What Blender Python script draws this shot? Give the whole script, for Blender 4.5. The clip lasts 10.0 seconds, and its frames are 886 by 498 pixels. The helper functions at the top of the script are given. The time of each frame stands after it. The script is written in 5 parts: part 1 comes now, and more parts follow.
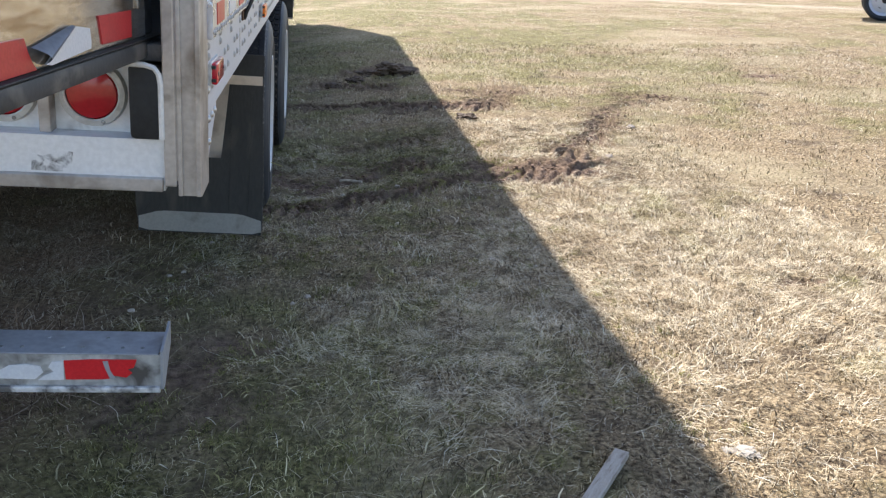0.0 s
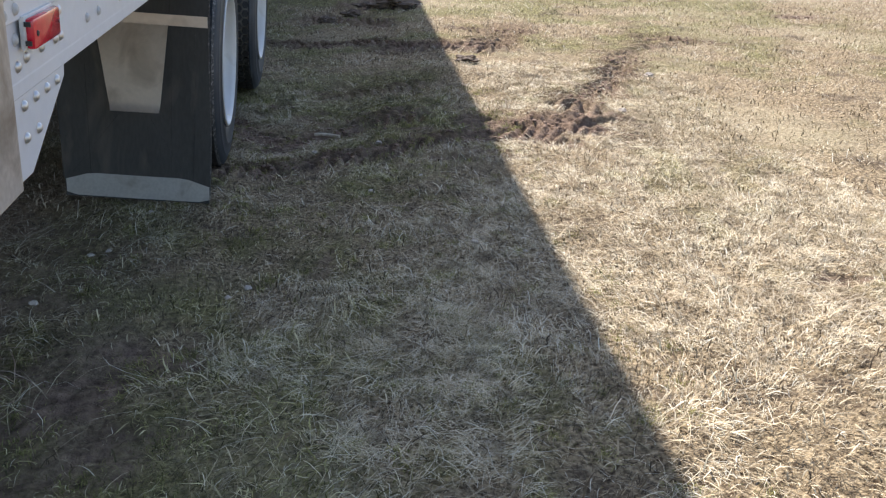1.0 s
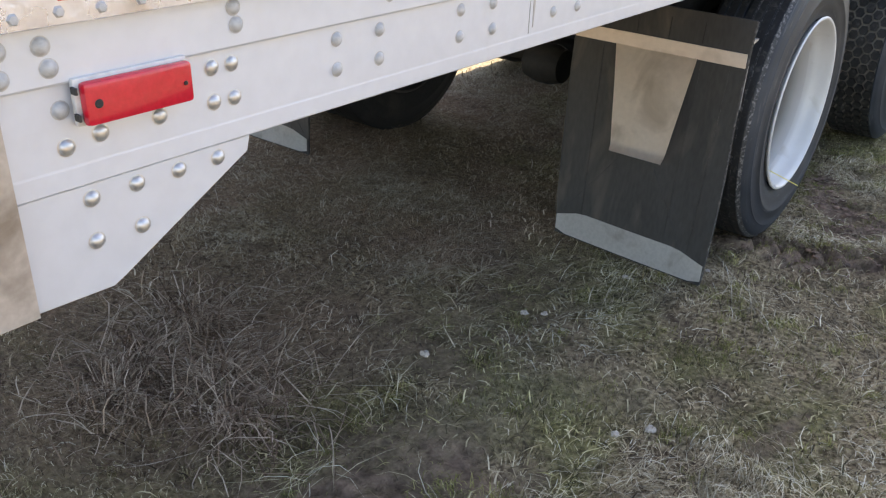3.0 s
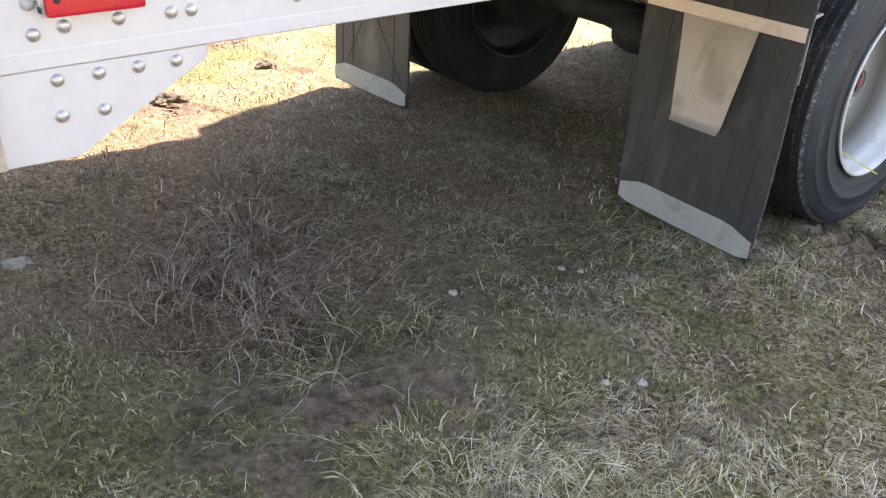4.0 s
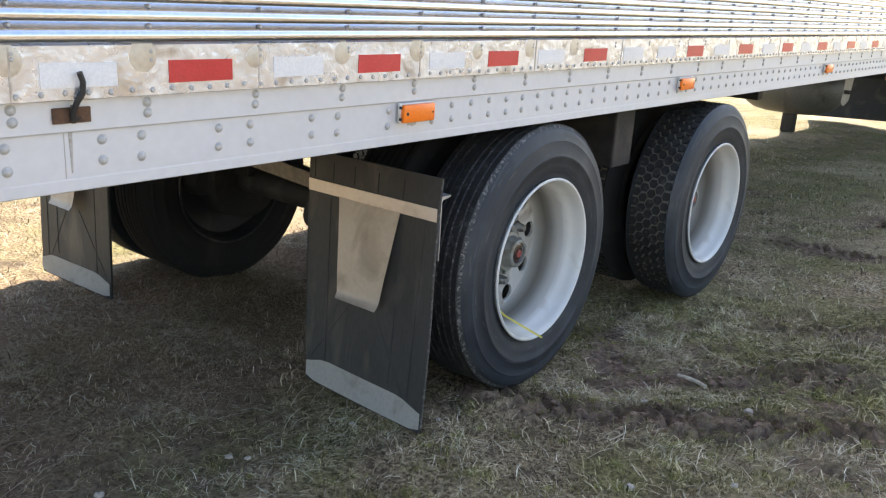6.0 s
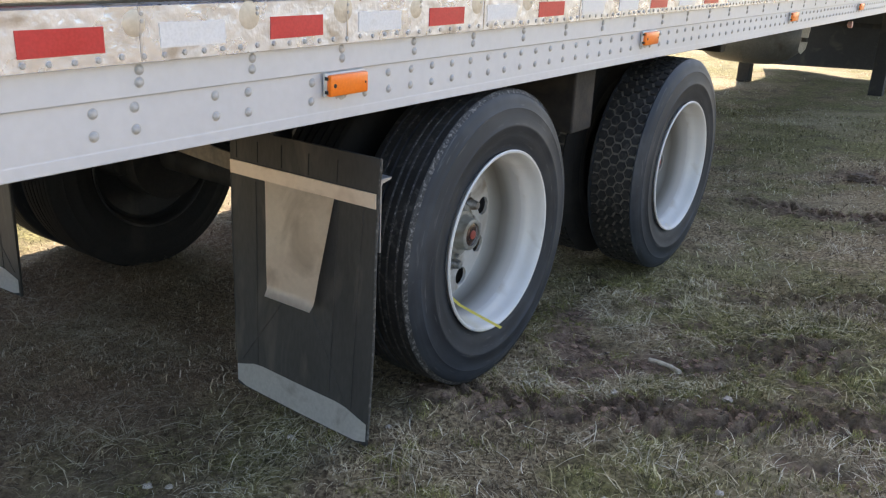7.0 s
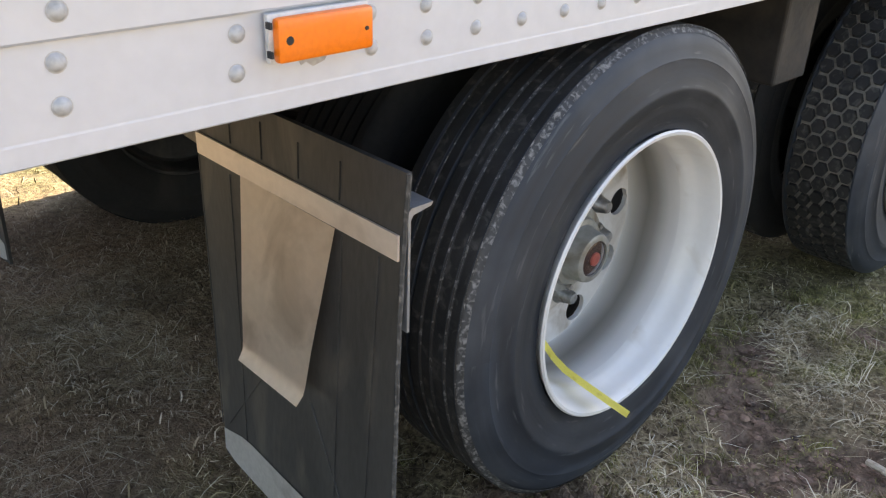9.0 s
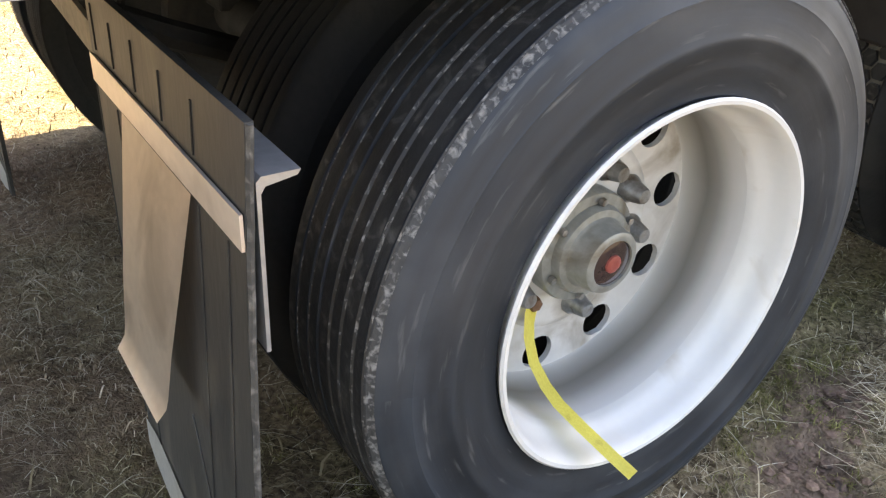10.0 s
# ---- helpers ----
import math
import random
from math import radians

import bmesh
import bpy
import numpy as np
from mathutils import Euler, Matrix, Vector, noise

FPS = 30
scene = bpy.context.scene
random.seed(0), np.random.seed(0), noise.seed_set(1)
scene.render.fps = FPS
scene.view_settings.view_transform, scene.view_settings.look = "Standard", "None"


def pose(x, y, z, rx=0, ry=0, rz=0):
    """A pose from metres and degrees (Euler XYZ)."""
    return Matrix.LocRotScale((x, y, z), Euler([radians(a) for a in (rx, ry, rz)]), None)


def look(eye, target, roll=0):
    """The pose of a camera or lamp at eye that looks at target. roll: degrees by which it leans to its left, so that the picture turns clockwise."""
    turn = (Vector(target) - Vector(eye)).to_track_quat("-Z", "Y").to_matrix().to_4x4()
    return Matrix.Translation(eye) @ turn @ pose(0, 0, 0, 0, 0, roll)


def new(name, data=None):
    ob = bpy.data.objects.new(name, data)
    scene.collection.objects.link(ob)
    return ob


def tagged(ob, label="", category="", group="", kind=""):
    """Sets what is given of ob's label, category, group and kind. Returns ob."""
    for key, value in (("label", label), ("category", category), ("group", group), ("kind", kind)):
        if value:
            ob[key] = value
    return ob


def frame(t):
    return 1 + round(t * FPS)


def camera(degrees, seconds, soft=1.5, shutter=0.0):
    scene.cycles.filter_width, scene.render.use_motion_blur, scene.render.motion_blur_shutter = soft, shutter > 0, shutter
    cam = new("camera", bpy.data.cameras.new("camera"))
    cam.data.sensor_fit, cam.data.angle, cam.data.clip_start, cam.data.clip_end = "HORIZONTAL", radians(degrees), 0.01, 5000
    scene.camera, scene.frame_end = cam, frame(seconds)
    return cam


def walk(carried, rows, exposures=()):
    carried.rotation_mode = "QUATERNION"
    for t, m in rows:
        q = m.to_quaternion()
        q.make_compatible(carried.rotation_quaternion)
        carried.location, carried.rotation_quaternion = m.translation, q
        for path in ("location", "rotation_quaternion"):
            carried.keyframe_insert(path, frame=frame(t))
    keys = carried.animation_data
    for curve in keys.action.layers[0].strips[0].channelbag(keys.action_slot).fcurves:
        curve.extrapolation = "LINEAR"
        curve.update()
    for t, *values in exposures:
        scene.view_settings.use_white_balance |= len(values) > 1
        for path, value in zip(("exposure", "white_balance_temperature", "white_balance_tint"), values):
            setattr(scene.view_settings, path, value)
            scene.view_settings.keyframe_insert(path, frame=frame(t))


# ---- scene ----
cam = camera(54.62, 10.0, soft=1.25)
PATH = [
    (0, (0.0232, 0.1396, 1.3517), (0.2882, 2.0183, 0.7190), 1.00),
    (0.3, (0.1151, 0.3066, 1.3144), (0.4397, 2.1522, 0.6157), 1.66),
    (0.5, (0.1504, 0.4496, 1.3132), (0.4984, 2.2793, 0.5845), 2.27),
    (1, (0.2760, 0.7621, 1.3376), (0.5017, 2.5897, 0.5573), 1.95),
    (1.5, (0.4976, 1.0416, 1.3510), (0.4430, 2.8847, 0.5763), 0.36),
    (2, (0.5757, 1.2868, 1.3423), (0.2896, 3.1067, 0.5636), 0.11),
    (2.5, (0.5897, 1.5491, 1.3681), (-0.0430, 3.2779, 0.5862), 0.64),
    (3, (0.6715, 1.7866, 1.3357), (-0.4791, 3.2054, 0.5214), 0.25),
    (3.2, (0.7140, 1.8529, 1.3356), (-0.5575, 3.1547, 0.5057), 0.45),
    (4.3, (1.2122, 1.9796, 1.2973), (-0.2394, 3.0675, 0.4550), 1.48),
    (4.5, (1.2797, 2.0490, 1.3071), (-0.2289, 3.0812, 0.4955), 1.31),
    (5, (1.3833, 2.1787, 1.3035), (-0.1723, 3.2162, 0.5937), 1.00),
    (5.5, (1.4270, 2.2215, 1.3271), (-0.0412, 3.4542, 0.7571), 1.00),
    (6, (1.4568, 2.3074, 1.3386), (0.2399, 3.8243, 0.8714), 1.61),
    (6.2, (1.4805, 2.3683, 1.3298), (0.3344, 3.9435, 0.8765), 1.12),
    (7.3, (1.1637, 2.7566, 1.3492), (0.0425, 4.3022, 0.7541), 0.09),
    (7.5, (1.1293, 2.8685, 1.3414), (-0.0209, 4.3871, 0.7324), 0.43),
    (8, (1.0498, 3.2346, 1.3194), (-0.2101, 4.6309, 0.6390), 0.23),
    (8.2, (0.9872, 3.3357, 1.3136), (-0.2968, 4.6875, 0.5895), 0.62),
    (8.5, (0.8348, 3.4604, 1.2867), (-0.4653, 4.7786, 0.5302), 1.01),
    (9, (0.6362, 3.6534, 1.3137), (-0.6908, 4.9155, 0.5100), 0.56),
    (9.5, (0.5973, 3.9637, 1.2899), (-0.8665, 5.0624, 0.4837), 0.69),
    (10, (0.5025, 4.1487, 1.1798), (-0.9783, 5.1537, 0.2869), 2.23),
]
EXPOSURES = [(0, 1.10, 6450, 14), (1, 1.03, 6400, 14), (2, 0.93, 6300, 16), (2.4, 0.97, 6400, 17), (2.8, 1.58, 7100, 17), (3.2, 2.14, 7300, 17), (4.3, 2.30, 7500, 18), (4.5, 2.30, 7500, 18), (5.0, 2.18, 7500, 17), (5.5, 1.92, 7500, 16), (6.2, 1.72, 6900, 13), (7.5, 1.62, 7100, 16), (8, 1.86, 7000, 15), (8.5, 2.13, 7300, 15), (9, 2.05, 7600, 17), (10, 2.62, 8100, 18)]
walk(cam, [(t, look(eye, target, roll)) for t, eye, target, roll in PATH], EXPOSURES)

# ---- light ----
SUN = Vector((-0.28, 1.029, 1.0)).normalized()
world = bpy.data.worlds.new("sky")
scene.world = world
world.use_nodes = True
wn = world.node_tree.nodes
sky = wn.new("ShaderNodeTexSky")
sky.sky_type, sky.sun_disc = "NISHITA", False
sky.sun_elevation, sky.sun_rotation = radians(43.2), radians(-15.2)
world.node_tree.links.new(sky.outputs[0], wn["Background"].inputs[0])
wn["Background"].inputs[1].default_value = 0.135
sun_data = bpy.data.lights.new("sun", "SUN")
sun_data.energy, sun_data.angle, sun_data.color = 5.0, radians(0.55), (1.0, 0.955, 0.88)
sun = new("sun", sun_data)
sun.matrix_world = look(SUN * 60, (0, 0, 0))


# ---- materials ----
def material(name, a, b, rough=0.5, metal=0.0, scale=6.0, fine=90.0, dirt=None, dirt_at=0.62, dirt_scale=3.0, bump=0.15,
             spread=0.12, stretch=(1, 1, 1), coat=0.0, grain_mix=0.35):
    m = bpy.data.materials.new(name)
    m.use_nodes = True
    n, l = m.node_tree.nodes, m.node_tree.links
    p = n["Principled BSDF"]
    tc = n.new("ShaderNodeTexCoord")
    mp = n.new("ShaderNodeMapping")
    mp.inputs["Scale"].default_value = stretch
    l.new(tc.outputs["Object"], mp.inputs[0])

    def noise_node(s, detail=5.0, dist=0.0):
        t = n.new("ShaderNodeTexNoise")
        t.inputs["Scale"].default_value, t.inputs["Detail"].default_value = s, detail
        t.inputs["Distortion"].default_value = dist
        l.new(mp.outputs[0], t.inputs["Vector"])
        return t

    def mix(f, c1, c2):
        x = n.new("ShaderNodeMix")
        x.data_type = "RGBA"
        l.new(f, x.inputs["Factor"])
        for sock, c in ((x.inputs["A"], c1), (x.inputs["B"], c2)):
            if isinstance(c, tuple):
                sock.default_value = (*c, 1)
            else:
                l.new(c, sock)
        return x.outputs["Result"]

    def ramp(f, lo, hi):
        r = n.new("ShaderNodeMapRange")
        r.inputs["From Min"].default_value, r.inputs["From Max"].default_value = lo, hi
        l.new(f, r.inputs["Value"])
        return r.outputs[0]

    big, small = noise_node(scale), noise_node(fine, 3)
    colour = mix(ramp(big.outputs["Fac"], 0.3, 0.7), a, b)
    grain = mix(ramp(small.outputs["Fac"], 0.35, 0.65), tuple(c * 0.82 for c in a), b)
    gm = n.new("ShaderNodeMix")
    gm.data_type = "RGBA"
    gm.inputs["Factor"].default_value = grain_mix
    l.new(colour, gm.inputs["A"])
    l.new(grain, gm.inputs["B"])
    colour = gm.outputs["Result"]
    if dirt:
        spots = noise_node(dirt_scale, 8, 0.6)
        colour = mix(ramp(spots.outputs["Fac"], dirt_at - 0.07, dirt_at + 0.12), colour, dirt)
    l.new(colour, p.inputs["Base Color"])
    r = n.new("ShaderNodeMapRange")
    r.inputs["To Min"].default_value, r.inputs["To Max"].default_value = max(rough - spread, 0.03), min(rough + spread, 1)
    l.new(big.outputs["Fac"], r.inputs["Value"])
    l.new(r.outputs[0], p.inputs["Roughness"])
    p.inputs["Metallic"].default_value = metal
    p.inputs["Coat Weight"].default_value = coat
    if bump:
        bn = n.new("ShaderNodeBump")
        bn.inputs["Strength"].default_value, bn.inputs["Distance"].default_value = bump, 0.004
        l.new(small.outputs["Fac"], bn.inputs["Height"])
        l.new(bn.outputs[0], p.inputs["Normal"])
    return m


RAIL = material("brushed_aluminium", (0.565, 0.585, 0.635), (0.635, 0.655, 0.705), 0.47, 0.3, 1.2, 70, (0.52, 0.51, 0.50), 0.70, 4, 0.03, 0.06, (1, 0.5, 0.5), grain_mix=0.15)
STEEL_RIVET = material("stainless_rivet", (0.50, 0.49, 0.48), (0.66, 0.65, 0.635), 0.38, 0.75, 20, 200, (0.36, 0.33, 0.30), 0.62, 40, 0.06)
RIVET = material("rivet_aluminium", (0.42, 0.415, 0.41), (0.53, 0.525, 0.52), 0.65, 0.2, 20, 200, (0.42, 0.40, 0.38), 0.62, 40, 0.06)
POLISHED = material("polished_aluminium", (0.60, 0.625, 0.70), (0.70, 0.725, 0.79), 0.2, 1.0, 4, 120, None, 0.6, 3, 0.03, 0.06)
PANEL = material("bright_panel", (0.58, 0.615, 0.71), (0.74, 0.775, 0.87), 0.28, 0.75, 9, 30, (0.42, 0.40, 0.40), 0.60, 12, 1.0, 0.12)
DENT = material("tan_panel_dent", (0.50, 0.46, 0.40), (0.62, 0.58, 0.52), 0.4, 0.5, 20, 60, (0.40, 0.35, 0.29), 0.6, 14, 0.2)
# brown streaks put the mirrored field into the skin's colour
DOOR = material("scratched_reflection_skin", (0.64, 0.58, 0.50), (0.82, 0.79, 0.74), 0.22, 0.9, 7, 22, (0.42, 0.34, 0.25), 0.55, 6, 0.3, 0.1, (1, 1, 5))
FRAME = material("weathered_steel_paint", (0.45, 0.41, 0.375), (0.60, 0.565, 0.53), 0.42, 0.45, 5, 70, (0.20, 0.165, 0.13), 0.60, 7, 0.15)
RING = material("cream_lamp_ring", (0.55, 0.51, 0.44), (0.66, 0.62, 0.55), 0.45, 0.1, 12, 90, (0.35, 0.3, 0.25), 0.62, 20, 0.05)
BUMPER = material("scraped_bumper_paint", (0.46, 0.455, 0.43), (0.66, 0.655, 0.63), 0.45, 0.3, 7, 70, (0.12, 0.11, 0.10), 0.54, 13, 0.2)
SILL = material("scuffed_white_paint", (0.78, 0.775, 0.76), (0.86, 0.855, 0.845), 0.4, 0.1, 5, 80, (0.34, 0.32, 0.30), 0.69, 9, 0.1)
GALV = material("galvanised_steel", (0.36, 0.37, 0.38), (0.50, 0.51, 0.53), 0.42, 0.7, 8, 60, (0.2, 0.19, 0.17), 0.64, 9, 0.1)
GALVTOP = material("dull_zinc_sheet", (0.33, 0.335, 0.35), (0.44, 0.445, 0.46), 0.55, 0.25, 6, 60, (0.24, 0.23, 0.22), 0.62, 6, 0.08)
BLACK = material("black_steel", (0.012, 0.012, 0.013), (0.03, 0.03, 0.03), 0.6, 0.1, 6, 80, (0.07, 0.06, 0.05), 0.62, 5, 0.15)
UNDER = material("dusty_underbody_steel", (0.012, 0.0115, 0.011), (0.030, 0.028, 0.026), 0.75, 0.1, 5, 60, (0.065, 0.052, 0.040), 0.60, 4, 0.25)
CHIPPED = material("chipped_white_edge", (0.66, 0.65, 0.62), (0.80, 0.79, 0.77), 0.5, 0.1, 9, 120, (0.14, 0.13, 0.12), 0.52, 22, 0.3)
SCRAPE = material("scraped_paint_patch", (0.76, 0.755, 0.74), (0.84, 0.835, 0.825), 0.42, 0.1, 5, 80, (0.08, 0.075, 0.07), 0.55, 42, 0.3)
TAIL_LENS = material("deep_red_tail_lens", (0.40, 0.010, 0.016), (0.50, 0.018, 0.022), 0.2, 0.0, 6, 120, None, 0.6, 3, 0.05, 0.05, coat=0.4)
ARM = material("tan_dusty_steel", (0.16, 0.13, 0.10), (0.30, 0.25, 0.19), 0.7, 0.1, 5, 60, (0.08, 0.07, 0.06), 0.6, 6, 0.2)
# near-black copy of the tan steel: underbody shade put into the colour
AXLE = material("dusty_shade_dark_axle", (0.014, 0.013, 0.012), (0.034, 0.030, 0.026), 0.75, 0.1, 5, 60, (0.05, 0.045, 0.04), 0.6, 6, 0.2)
FLAP = material("mudflap_rubber", (0.024, 0.0245, 0.025), (0.048, 0.047, 0.045), 0.55, 0.0, 4, 60, (0.105, 0.092, 0.076), 0.60, 5, 0.16, 0.1, (1.6, 1, 0.45))
# darker flap rubber: the shade inside the top slots put into colour
SLOT_SHADE = material("slot_shade_rubber", (0.010, 0.010, 0.010), (0.018, 0.018, 0.017), 0.7, 0.0, 9, 60)
# tan base colour carries the sunny ground reflected in the steel
PLATE = material("mirrored_tan_stainless", (0.72, 0.615, 0.525), (0.81, 0.71, 0.615), 0.42, 0.5, 4, 60, (0.52, 0.43, 0.35), 0.60, 7, 0.05, 0.1, grain_mix=0.2)
STRIP = material("dull_foot_strip", (0.62, 0.60, 0.565), (0.72, 0.70, 0.665), 0.5, 0.1, 8, 90, (0.42, 0.39, 0.35), 0.64, 10, 0.06)


def tyre_material():
    """Rubber with faint rings of wear and scuffs that run round the wheel."""
    m = bpy.data.materials.new("tyre_rubber")
    m.use_nodes = True
    n, l = m.node_tree.nodes, m.node_tree.links
    p = n["Principled BSDF"]
    tc, sep = n.new("ShaderNodeTexCoord"), n.new("ShaderNodeSeparateXYZ")
    l.new(tc.outputs["Object"], sep.inputs[0])

    def calc(op, a, b=None):
        q = n.new("ShaderNodeMath")
        q.operation = op
        for sock, v in zip(q.inputs, (a, b)):
            if isinstance(v, (int, float)):
                sock.default_value = v
            elif v is not None:
                l.new(v, sock)
        return q.outputs[0]
    r = calc("SQRT", calc("ADD", calc("MULTIPLY", sep.outputs["Y"], sep.outputs["Y"]), calc("MULTIPLY", sep.outputs["Z"], sep.outputs["Z"])))
    a = calc("ARCTAN2", sep.outputs["Z"], sep.outputs["Y"])
    vec = n.new("ShaderNodeCombineXYZ")
    l.new(calc("MULTIPLY", r, 34.0), vec.inputs[0])
    l.new(calc("MULTIPLY", a, 1.6), vec.inputs[1])
    l.new(calc("MULTIPLY", sep.outputs["X"], 20.0), vec.inputs[2])

    def nz(scale, detail, src):
        t = n.new("ShaderNodeTexNoise")
        t.inputs["Scale"].default_value, t.inputs["Detail"].default_value = scale, detail
        l.new(src, t.inputs["Vector"])
        return t.outputs["Fac"]

    def rng(f, lo, hi):
        q = n.new("ShaderNodeMapRange")
        q.inputs["From Min"].default_value, q.inputs["From Max"].default_value = lo, hi
        l.new(f, q.inputs["Value"])
        return q.outputs[0]

    def mix(f, c1, c2):
        x = n.new("ShaderNodeMix")
        x.data_type = "RGBA"
        l.new(f, x.inputs["Factor"])
        for sock, c in ((x.inputs["A"], c1), (x.inputs["B"], c2)):
            if isinstance(c, tuple):
                sock.default_value = (*c, 1)
            else:
                l.new(c, sock)
        return x.outputs["Result"]
    streak = nz(1.0, 6, vec.outputs[0])
    c = mix(rng(streak, 0.35, 0.7), (0.010, 0.0145, 0.021), (0.026, 0.034, 0.045))
    c = mix(rng(nz(5, 7, tc.outputs["Object"]), 0.48, 0.70), c, (0.047, 0.053, 0.061))
    c = mix(rng(nz(2.4, 8, vec.outputs[0]), 0.62, 0.76), c, (0.11, 0.113, 0.115))
    bands = n.new("ShaderNodeValToRGB")
    l.new(rng(calc("ADD", r, calc("MULTIPLY", nz(3.0, 3, tc.outputs["Object"]), 0.016)), 0.30, 0.52), bands.inputs[0])
    e = bands.color_ramp.elements
    for k in range(6):
        e.new(0.5)
    for k, (at, v) in zip(e, ((0.0, 1.0), (0.16, 0.72), (0.36, 0.60), (0.47, 0.85), (0.52, 0.62), (0.70, 1.05), (0.82, 0.8), (1.0, 1.15))):
        k.position, k.color = at, (v, v, v, 1)
    x = n.new("ShaderNodeMix")
    x.data_type, x.blend_type = "RGBA", "MULTIPLY"
    x.inputs["Factor"].default_value = 1.0
    l.new(c, x.inputs["A"])
    l.new(bands.outputs[0], x.inputs["B"])
    l.new(x.outputs["Result"], p.inputs["Base Color"])
    q = n.new("ShaderNodeMapRange")
    q.inputs["To Min"].default_value, q.inputs["To Max"].default_value = 0.5, 0.72
    l.new(streak, q.inputs["Value"])
    l.new(q.outputs[0], p.inputs["Roughness"])
    bn = n.new("ShaderNodeBump")
    bn.inputs["Strength"].default_value, bn.inputs["Distance"].default_value = 0.2, 0.003
    l.new(nz(2.0, 5, vec.outputs[0]), bn.inputs["Height"])
    l.new(bn.outputs[0], p.inputs["Normal"])
    return m


def rim_shade_paint():
    """White wheel paint; grime and the corner's shade form one dark ring where the barrel meets the disc."""
    m = bpy.data.materials.new("rim_shade_grime_paint")
    m.use_nodes = True
    n, l = m.node_tree.nodes, m.node_tree.links
    p = n["Principled BSDF"]
    tc, sep = n.new("ShaderNodeTexCoord"), n.new("ShaderNodeSeparateXYZ")
    l.new(tc.outputs["Object"], sep.inputs[0])
    t = n.new("ShaderNodeTexNoise")
    t.inputs["Scale"].default_value, t.inputs["Detail"].default_value = 7.0, 5.0
    l.new(tc.outputs["Object"], t.inputs["Vector"])
    wob = n.new("ShaderNodeMath")
    wob.operation = "MULTIPLY_ADD"
    l.new(t.outputs["Fac"], wob.inputs[0])
    wob.inputs[1].default_value = 0.022
    l.new(sep.outputs["X"], wob.inputs[2])
    r = n.new("ShaderNodeMapRange")
    r.inputs["From Min"].default_value, r.inputs["From Max"].default_value = -0.037, 0.122
    l.new(wob.outputs[0], r.inputs["Value"])
    # ramp across the barrel: corner shade and grime put into the colour
    ramp = n.new("ShaderNodeValToRGB")
    l.new(r.outputs[0], ramp.inputs[0])
    e = ramp.color_ramp.elements
    for k in range(4):
        e.new(0.5)
    for k, (at, c) in zip(e, ((0.0, (0.47, 0.46, 0.435)), (0.17, (0.34, 0.33, 0.305)), (0.40, (0.17, 0.16, 0.14)), (0.56, (0.24, 0.23, 0.21)), (0.78, (0.50, 0.49, 0.47)), (1.0, (0.62, 0.615, 0.60)))):
        k.position, k.color = at, (*c, 1)
    l.new(ramp.outputs[0], p.inputs["Base Color"])
    p.inputs["Roughness"].default_value = 0.5
    return m


TYRE = tyre_material()
TREAD = material("worn_tread_rubber", (0.012, 0.012, 0.012), (0.028, 0.0275, 0.027), 0.55, 0.0, 9, 60, (0.10, 0.093, 0.083), 0.62, 40, 0.5, 0.12)
RIM = material("white_painted_rim", (0.58, 0.572, 0.55), (0.68, 0.675, 0.66), 0.42, 0.05, 3, 60, (0.42, 0.37, 0.30), 0.66, 7, 0.02, 0.06, grain_mix=0.06)
HUB = material("grey_green_hub_paint", (0.20, 0.202, 0.182), (0.30, 0.302, 0.275), 0.42, 0.3, 9, 80, (0.12, 0.09, 0.055), 0.60, 12, 0.15)
# duller than the rim: dust plus the deep bowl's shade in the colour
DISC = material("dusty_shaded_disc", (0.50, 0.49, 0.465), (0.62, 0.61, 0.585), 0.5, 0.05, 6, 60, (0.30, 0.265, 0.215), 0.60, 8, 0.05, 0.08, grain_mix=0.12)
GUTTER = rim_shade_paint()
SCUFF = material("scuffed_rib_edge", (0.012, 0.012, 0.012), (0.03, 0.029, 0.028), 0.6, 0.0, 9, 60, (0.30, 0.288, 0.27), 0.615, 80, 0.6, 0.12)
SHOULDER = material("chalky_tyre_shoulder", (0.020, 0.021, 0.022), (0.05, 0.05, 0.05), 0.65, 0.0, 12, 60, (0.22, 0.215, 0.205), 0.555, 95, 0.6, 0.12)
WORN = material("worn_flap_edge", (0.03, 0.029, 0.028), (0.07, 0.066, 0.06), 0.7, 0.0, 20, 90, (0.17, 0.16, 0.145), 0.58, 60, 0.6)
GROOVE = material("dusty_tread_groove", (0.13, 0.118, 0.10), (0.26, 0.24, 0.205), 0.8, 0.0, 20, 90, (0.03, 0.028, 0.026), 0.6, 14, 0.3)
NUT = material("dull_nut_steel", (0.22, 0.22, 0.21), (0.42, 0.42, 0.41), 0.38, 0.85, 20, 120, (0.14, 0.10, 0.07), 0.6, 30, 0.1)
STAIN = material("grey_brown_streak", (0.36, 0.34, 0.325), (0.50, 0.49, 0.475), 0.6, 0.2, 30, 120, (0.30, 0.26, 0.22), 0.58, 30, 0.1)
RUST = material("rusty_steel", (0.085, 0.045, 0.028), (0.17, 0.09, 0.05), 0.8, 0.2, 14, 120, (0.04, 0.03, 0.025), 0.55, 30, 0.4)
BRIGHT_TAPE = material("bright_red_tape", (0.66, 0.018, 0.025), (0.76, 0.03, 0.035), 0.32, 0.0, 6, 160, (0.40, 0.03, 0.03), 0.68, 18, 0.05)
RED_TAPE = material("red_reflective_tape", (0.52, 0.028, 0.03), (0.62, 0.05, 0.05), 0.36, 0.0, 6, 160, (0.36, 0.06, 0.05), 0.7, 14, 0.05)
